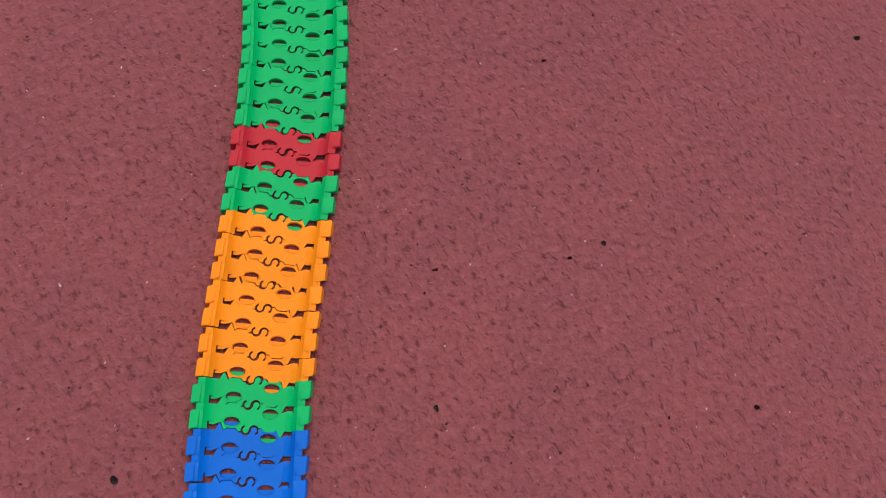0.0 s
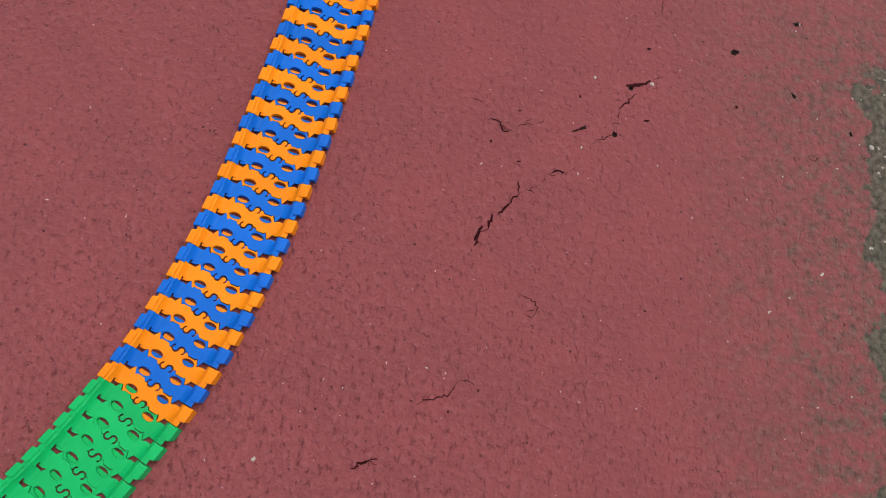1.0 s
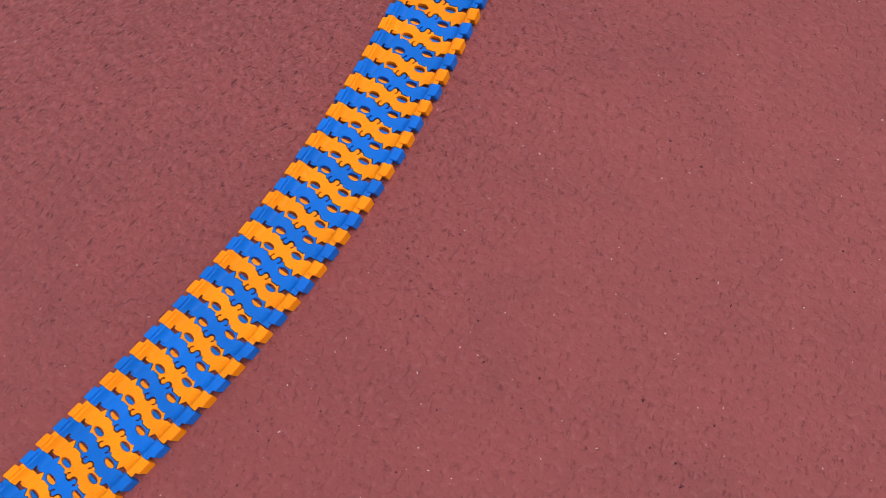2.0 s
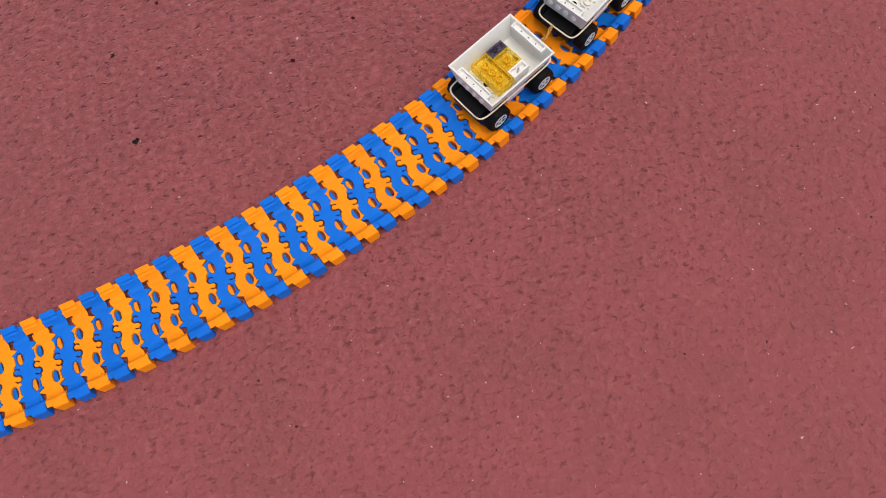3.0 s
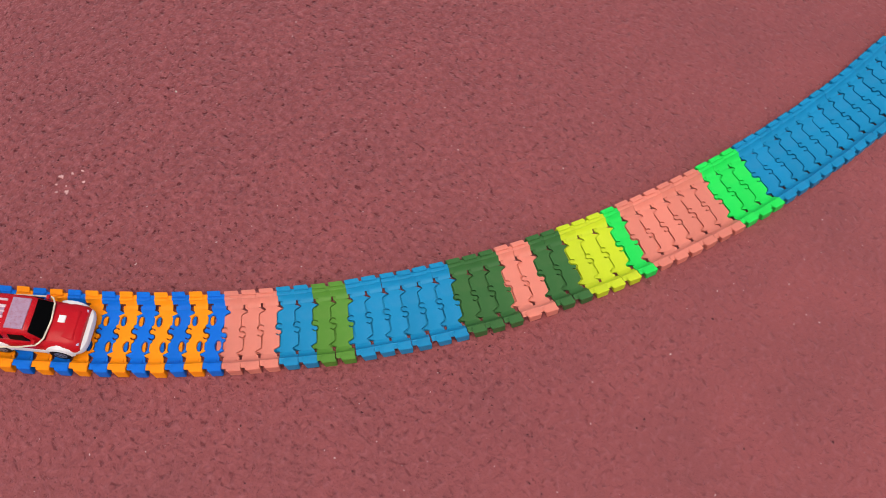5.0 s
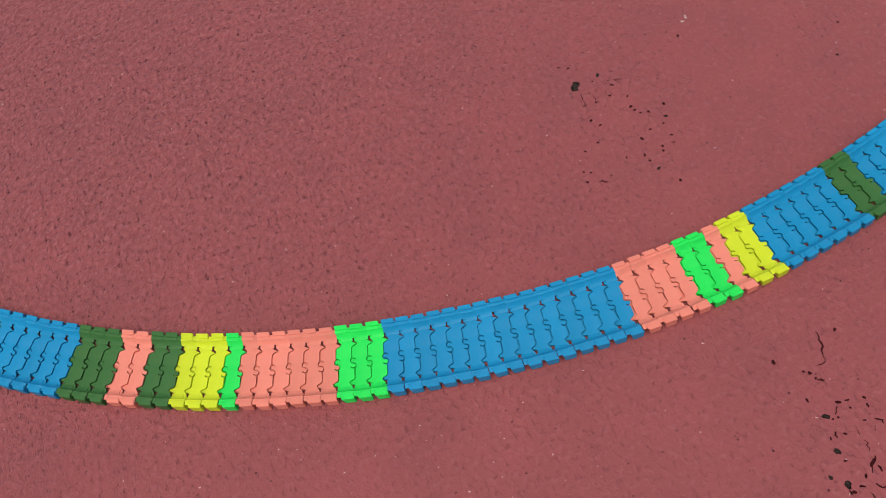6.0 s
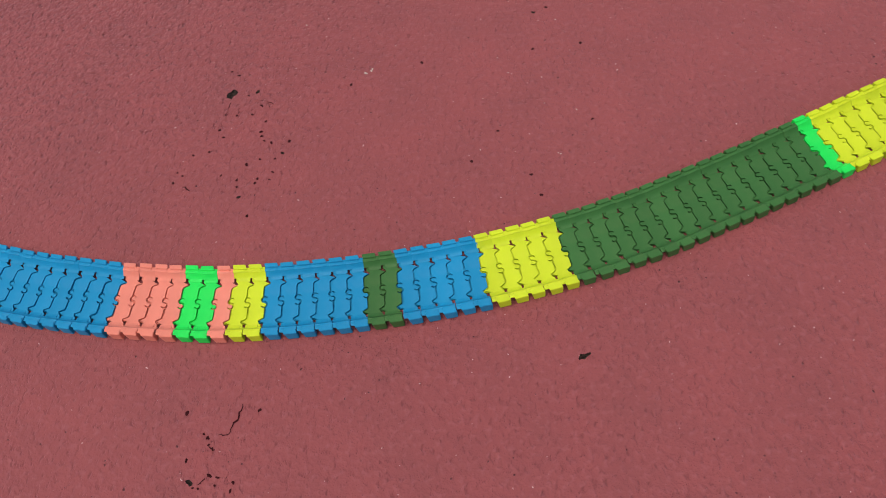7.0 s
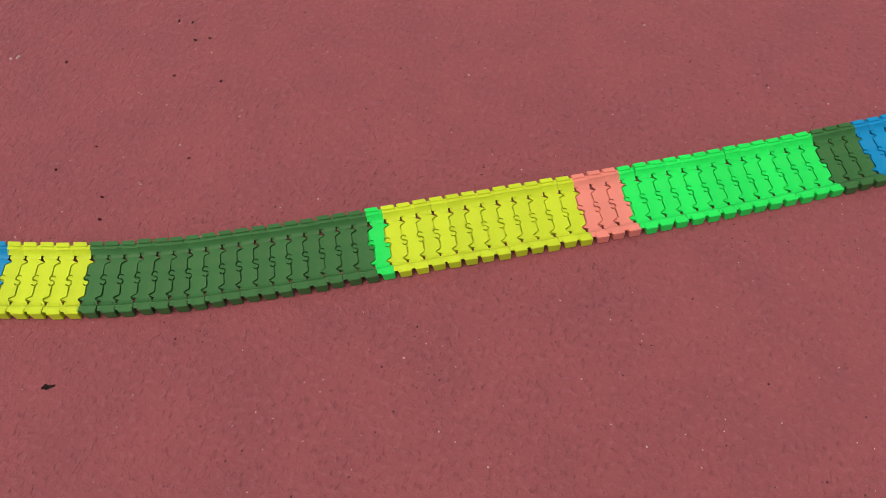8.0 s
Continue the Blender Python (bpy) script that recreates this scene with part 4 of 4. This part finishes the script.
def brick(x, y, z, nx, ny, material, frame_m, label, height=0.0096):
    """A building brick lying upside down: a thin-walled shell with tubes inside."""
    hx, hy, w = nx * 0.004 - 0.0001, ny * 0.004 - 0.0001, 0.0013
    bm = bmesh.new()
    def rect(a, b, h):
        return [(-a, -b, h), (a, -b, h), (a, b, h), (-a, b, h)]
    hull_rings(bm, [rect(hx, hy, 0.0), rect(hx, hy, height), rect(hx - w, hy - w, height), rect(hx - w, hy - w, 0.0058)])
    ob = new("toy_brick")
    tagged(ob, label, "toy brick", "loose toy bricks in the hopper")
    part("shell", bm, material, ob)
    tubes = [((kx - (nx - 2) / 2) * 0.008, (ky - (ny - 2) / 2) * 0.008) for kx in range(max(nx - 1, 1)) for ky in range(max(ny - 1, 1))] if min(nx, ny) > 1 else [(0.0, 0.0)]
    for tx, ty in tubes:
        bm = bmesh.new()
        r = 0.0032 if min(nx, ny) > 1 else 0.0016
        lathe(bm, [(r, 0.0008), (r, height - 0.0002), (r * 0.72, height - 0.0002), (r * 0.72, 0.0016), (0.0001, 0.0016)], 20, "Z")
        part("tube", bm, material, ob, m=pose(tx if min(nx, ny) > 1 else 0, ty if min(nx, ny) > 1 else 0, 0), smooth=40)
    ob.matrix_basis = frame_m @ pose(x, y, z)


CAR_AT, WAGON_AT, LAST_AT = 83.98, 77.0, 70.6
build_car(CAR_AT, -2.5)
front_wagon = build_wagon()
tagged(front_wagon, "toy wagon with an empty white hopper on black wheels", "toy wagon", "wagons behind the toy car")
front_wagon.matrix_basis = on_track(WAGON_AT, z=0.0047)
last_m = on_track(LAST_AT, z=0.0047)
last_wagon = copy_thing(front_wagon, last_m)
tagged(last_wagon, "toy wagon with yellow toy bricks in its white hopper", "toy wagon", "wagons behind the toy car")
FLOOR_Z = 0.0275 + 0.0024
brick(-0.0095, 0.0, FLOOR_Z, 2, 4, YELLOW_CLEAR, last_m, "upturned clear yellow toy brick in the hopper")
brick(0.0067, 0.0, FLOOR_Z, 2, 2, YELLOW_CLEAR, last_m, "small upturned clear yellow toy brick in the hopper")
brick(0.0067, 0.0122, FLOOR_Z, 2, 1, SMOKE_CLEAR, last_m, "smoky violet toy brick in the hopper")
brick(0.0067, -0.0122, FLOOR_Z, 2, 1, WHITE_BRICK, last_m, "narrow white toy brick in the hopper")


def coupling(a, b, material, name, label, twist, radius, seed, loose=0):
    """A twisted tie between two vehicles."""
    rnd = random.Random(seed)
    ob = new(name)
    tagged(ob, label, "tie")
    a, b = Vector(a), Vector(b)
    across = (b - a).cross(Vector((0, 0, 1))).normalized()
    for strand in (0, 1):
        bm = bmesh.new()
        pts = []
        for k in range(21):
            s = k / 20
            t = twist * s * 2 * math.pi + strand * math.pi
            sag = -0.0025 * math.sin(math.pi * s)
            pts.append(a.lerp(b, s) + across * (math.cos(t) * 0.0009 + 0.0016 * math.sin(4 * s)) + Vector((0, 0, math.sin(t) * 0.0009 + sag + rnd.uniform(-0.0002, 0.0002))))
        tube(bm, pts, radius, 6)
        part("strand", bm, material, ob, smooth=60)
    for k in range(loose):
        # frayed ends standing off the knot
        start = a.lerp(b, rnd.uniform(0.0, 0.12)) + Vector((0, 0, 0.0005))
        away = Vector((rnd.uniform(-1, 1), rnd.uniform(-1, 1), rnd.uniform(0.0, 0.7))).normalized() * rnd.uniform(0.005, 0.010)
        bend = Vector((rnd.uniform(-1, 1), rnd.uniform(-1, 1), -0.5)) * 0.003
        bm = bmesh.new()
        tube(bm, [start + away * s + bend * s * s for s in (0.0, 0.25, 0.5, 0.75, 1.0)], radius * 0.7, 6)
        part("loose_end", bm, material, ob, smooth=60)


coupling((on_track(WAGON_AT, 0, 0.0300) @ pose(0.0410, -0.002, 0)).translation, (on_track(CAR_AT, 0, 0.0220) @ pose(-0.0490, 0.001, 0)).translation, THREAD, "thread_tie", "knotted white thread tying the wagon to the toy car", 1.4, 0.0008, 3, 6)
coupling((on_track(LAST_AT, 0, 0.0285) @ pose(0.0405, 0.001, 0)).translation, (on_track(WAGON_AT, 0, 0.0285) @ pose(-0.0405, 0.001, 0)).translation, WIRE, "wire_tie", "twisted golden wire tying the two wagons", 1.2, 0.0007, 4)


# ---- the track, piece by piece ----
def seam(r, kink, gap, slit, bulge):
    """One edge of the joint between two pieces, from the left edge to the right: a kink by each wall and an S-shaped hook of radius r in the middle.
    The edge stands gap ahead of the joint's line; at one end of the hook a thin slit runs on into the piece. With a bulge the joint swings ahead beside the holes."""
    lean = 0.0012
    half = [(-0.0026, 0.0264), (-0.0026, 0.0234), (kink - lean - 0.0004, 0.0200), (kink - lean, 0.0192), (0.0006 - lean, 0.0166)]
    half += [(bulge, 0.0152), (bulge, 0.0090), (-lean, 0.0074)] if bulge else [(-lean, 0.0152)]
    half += [(-lean, 1.88 * r)]
    hook = len(half)
    for k in range(0, 9):
        t = math.radians(114 + 156 * k / 9)
        half.append((r * math.cos(t), r + r * math.sin(t)))
    line = half + [(0.0, 0.0)] + [(-x, -y) for x, y in reversed(half)]
    edge = []
    for k, (x, y) in enumerate(line):
        (ax, ay), (bx, by) = line[max(k - 1, 0)], line[min(k + 1, len(line) - 1)]
        d = math.hypot(bx - ax, by - ay)
        wide = gap if abs(y) < 2.0 * r else gap * (0.25 if bulge else 0.95)
        edge.append((x - (by - ay) / d * wide, y + (bx - ax) / d * wide))
    # the hole at the foot of the wall
    foot = 0.0028 if bulge else 0.0019
    if gap > 0:
        edge[0:2] = [(foot, 0.0264), (foot, 0.0230)]
    else:
        edge[-2:] = [(-foot, -0.0230), (-foot, -0.0264)]
    # slit past the end of the hook
    w = slit / 2
    bow = [((r + o) * math.cos(t), r + (r + o) * math.sin(t)) for o, turn in ((w, (100, 80, 60, 40, 20)), (-w, (20, 40, 60, 80, 100))) for t in map(math.radians, turn)]
    if gap > 0:
        edge[hook - 1:hook + 1] = [(gap - lean, 1.85 * r + 0.0008)] + bow
    else:
        edge[-hook - 1:-hook + 1] = [(-x, -y) for x, y in reversed(bow)] + [(gap + lean, -1.85 * r - 0.0008)]
    return edge


def piece_mesh(name, with_holes):
    bm = bmesh.new()
    gap = 0.0014 if with_holes else 0.0016
    kink = 0.0056 if with_holes else 0.0054
    slit = 0.0013
    bulge = 0.0008 if with_holes else 0.0
    r = 0.0026
    front = [(PITCH / 2 + x, y) for x, y in seam(r, kink, -gap / 2, slit, bulge)]
    back = [(-PITCH / 2 + x, y) for x, y in reversed(seam(r, kink, gap / 2, slit, bulge))]
    h = PITCH / 2
    # the left hole lies by the rear joint, the right one by the front joint
    at = [(-h + 0.0050, 0.0120), (h - 0.0050, -0.0120)] if with_holes else []
    holes = [[(hx + 0.0029 * math.cos(2 * math.pi * k / 18), hy + 0.0051 * math.sin(2 * math.pi * k / 18)) for k in range(18)] for hx, hy in at]
    outline_plate(bm, front + back, holes, 0.0026, 0.0045)
    for hx, hy in at:
        # a collar round each hole; its reach to the ground is added to darken it
        oval = lambda a, b, z: [(hx + a * math.cos(2 * math.pi * k / 18), hy + b * math.sin(2 * math.pi * k / 18), z) for k in range(18)]
        hull_rings(bm, [oval(0.0037, 0.0060, 0.0006), oval(0.0037, 0.0061, 0.0044), oval(0.0035, 0.0059, 0.0048), oval(0.0031, 0.0054, 0.0048), oval(0.0030, 0.0052, 0.0044), oval(0.0030, 0.0052, 0.0006)], cap=False)
    # tongues that reach under the neighbouring pieces and show through their holes
    if with_holes:
        box(bm, h - 0.0030, h + 0.0052, 0.0074, 0.0166, 0.0008, 0.0022)
        box(bm, -h - 0.0084, -h - 0.0048, -0.0190, -0.0050, 0.0008, 0.0022)
        for y0, y1 in ((-0.0190, -0.0174), (-0.0066, -0.0050)):
            box(bm, -h - 0.0050, -h + 0.0030, y0, y1, 0.0008, 0.0022)
    else:
        box(bm, -h - 0.0068, -h + 0.0068, -0.0205, 0.0205, 0.0004, 0.0012)
        for y0, y1 in ((-0.0205, -0.0062), (0.0062, 0.0205)):
            box(bm, -h - 0.0068, -h + 0.0068, y0, y1, 0.0011, 0.0019)
    low = 0.0048 if with_holes else 0.0042
    for s in (-1, 1):
        # the two sides are alike but turned end for end: on the left the block stands at the rear, on the right at the front
        inside = [(0.0224, 0.00465), (0.0240, 0.0049), (0.0256, 0.0056), (0.0270, 0.0067), (0.0281, 0.0080), (0.0290, 0.0092), (0.0297, 0.0103)]
        shell = inside + [(y + 0.0014, z - 0.0004) for y, z in reversed(inside)]
        over = inside[3:] if with_holes else inside[2:]
        lintel = over + [(y + 0.0014, z - 0.0004) for y, z in reversed(over)]
        # a coved side wall, open at the foot of one corner
        for x0, x1, profile in ((-h + 0.0002, h - low, shell), (h - low, h + 0.0002, lintel)):
            hull_rings(bm, [[(-s * x, s * y, z) for y, z in profile] for x in (x0, x1)])
        # flange along the top, lower where the next block laps over it
        for x0, x1, y0, y1, z0, z1, soft_edge in ((-h + 0.0002, h - 0.0110, 0.0296, 0.0346, 0.0090, 0.0101, 0.0002), (h - 0.0112, h + 0.0004, 0.0294, 0.0338, 0.0090, 0.0104, 0.0003)):
            box(bm, min(-s * x0, -s * x1), max(-s * x0, -s * x1), min(s * y0, s * y1), max(s * y0, s * y1), z0, z1, soft_edge)
        # outer block, narrowing down to the ground
        x0, x1 = h - (0.0120 if with_holes else 0.0128), h - 0.0002
        inner, outer, foot = 0.0318 if with_holes else 0.0326, 0.0374, 0.0386 if with_holes else 0.0378
        ring = lambda x, d: [(-s * x, s * inner, 0.0094), (-s * x, s * inner, 0.0117), (-s * (x + 0.0014), s * outer, 0.0117), (-s * (x + d), s * foot, 0.0004), (-s * (x + d), s * (foot - 0.0050), 0.0004)]
        made = hull_rings(bm, [ring(x0, 0.0034), ring(x1, 0.0014)])
        edges = {e for r in made for v in r for e in v.link_edges}
        bmesh.ops.bevel(bm, geom=list(edges), offset=0.00045, segments=2, affect="EDGES")
    return mesh_of(name, bm, smooth=28)


RUNS = [(-30, -22, "blue"), (-22, -20, "green"), (-20, -13, "orange"), (-13, -11, "green"), (-11, -9, "red"), (-9, 0, "green"), (94, 97, "salmon"), (97, 99, "sky_blue"),
        (99, 101, "olive"), (101, 107, "sky_blue"), (107, 110, "dark_green"), (110, 112, "salmon"), (112, 114, "dark_green"), (114, 117, "yellow"), (117, 118, "bright_green"),
        (118, 124, "salmon"), (124, 127, "bright_green"), (127, 142, "sky_blue"), (142, 146, "salmon"), (146, 148, "bright_green"), (148, 149, "salmon"), (149, 151, "yellow"),
        (151, 157, "sky_blue"), (157, 159, "dark_green"), (159, 164, "sky_blue"), (164, 169, "yellow"), (169, 186, "dark_green"), (186, 187, "bright_green"), (187, 199, "yellow"),
        (199, 202, "salmon"), (202, 215, "bright_green"), (215, 218, "dark_green"), (218, 231, "sky_blue")]


def colour_at(j):
    if 0 <= j < 94:
        return "blue" if j % 2 else "orange"
    return next(c for a, b, c in RUNS if a <= j < b)


def build_track():
    track = new("toy_track")
    tagged(track, "flexible toy race track of clipped coloured plastic pieces on the court", "toy track")
    meshes = {kind: piece_mesh("track_piece", kind) for kind in (True, False)}
    for me in meshes.values():
        me.materials.append(COLOURS["orange"])
    rnd = random.Random(11)
    for j in range(FIRST, 231):
        ob = new("track_piece", meshes[j < 94])
        ob.parent = track
        # the first stretch lies a little inward
        aside = 0.0008 * min(max((5 - j) / 12, 0.0), 1.0)
        ob.matrix_basis = on_track(j + 0.5, aside + rnd.uniform(-0.0005, 0.0005), rnd.uniform(0.0, 0.0004), rnd.uniform(-1.0, 1.0)) @ pose(0, 0, 0, 0, rnd.uniform(-0.9, 0.9), 0)
        ob.material_slots[0].link = "OBJECT"
        ob.material_slots[0].material = COLOURS[colour_at(j)]


build_track()
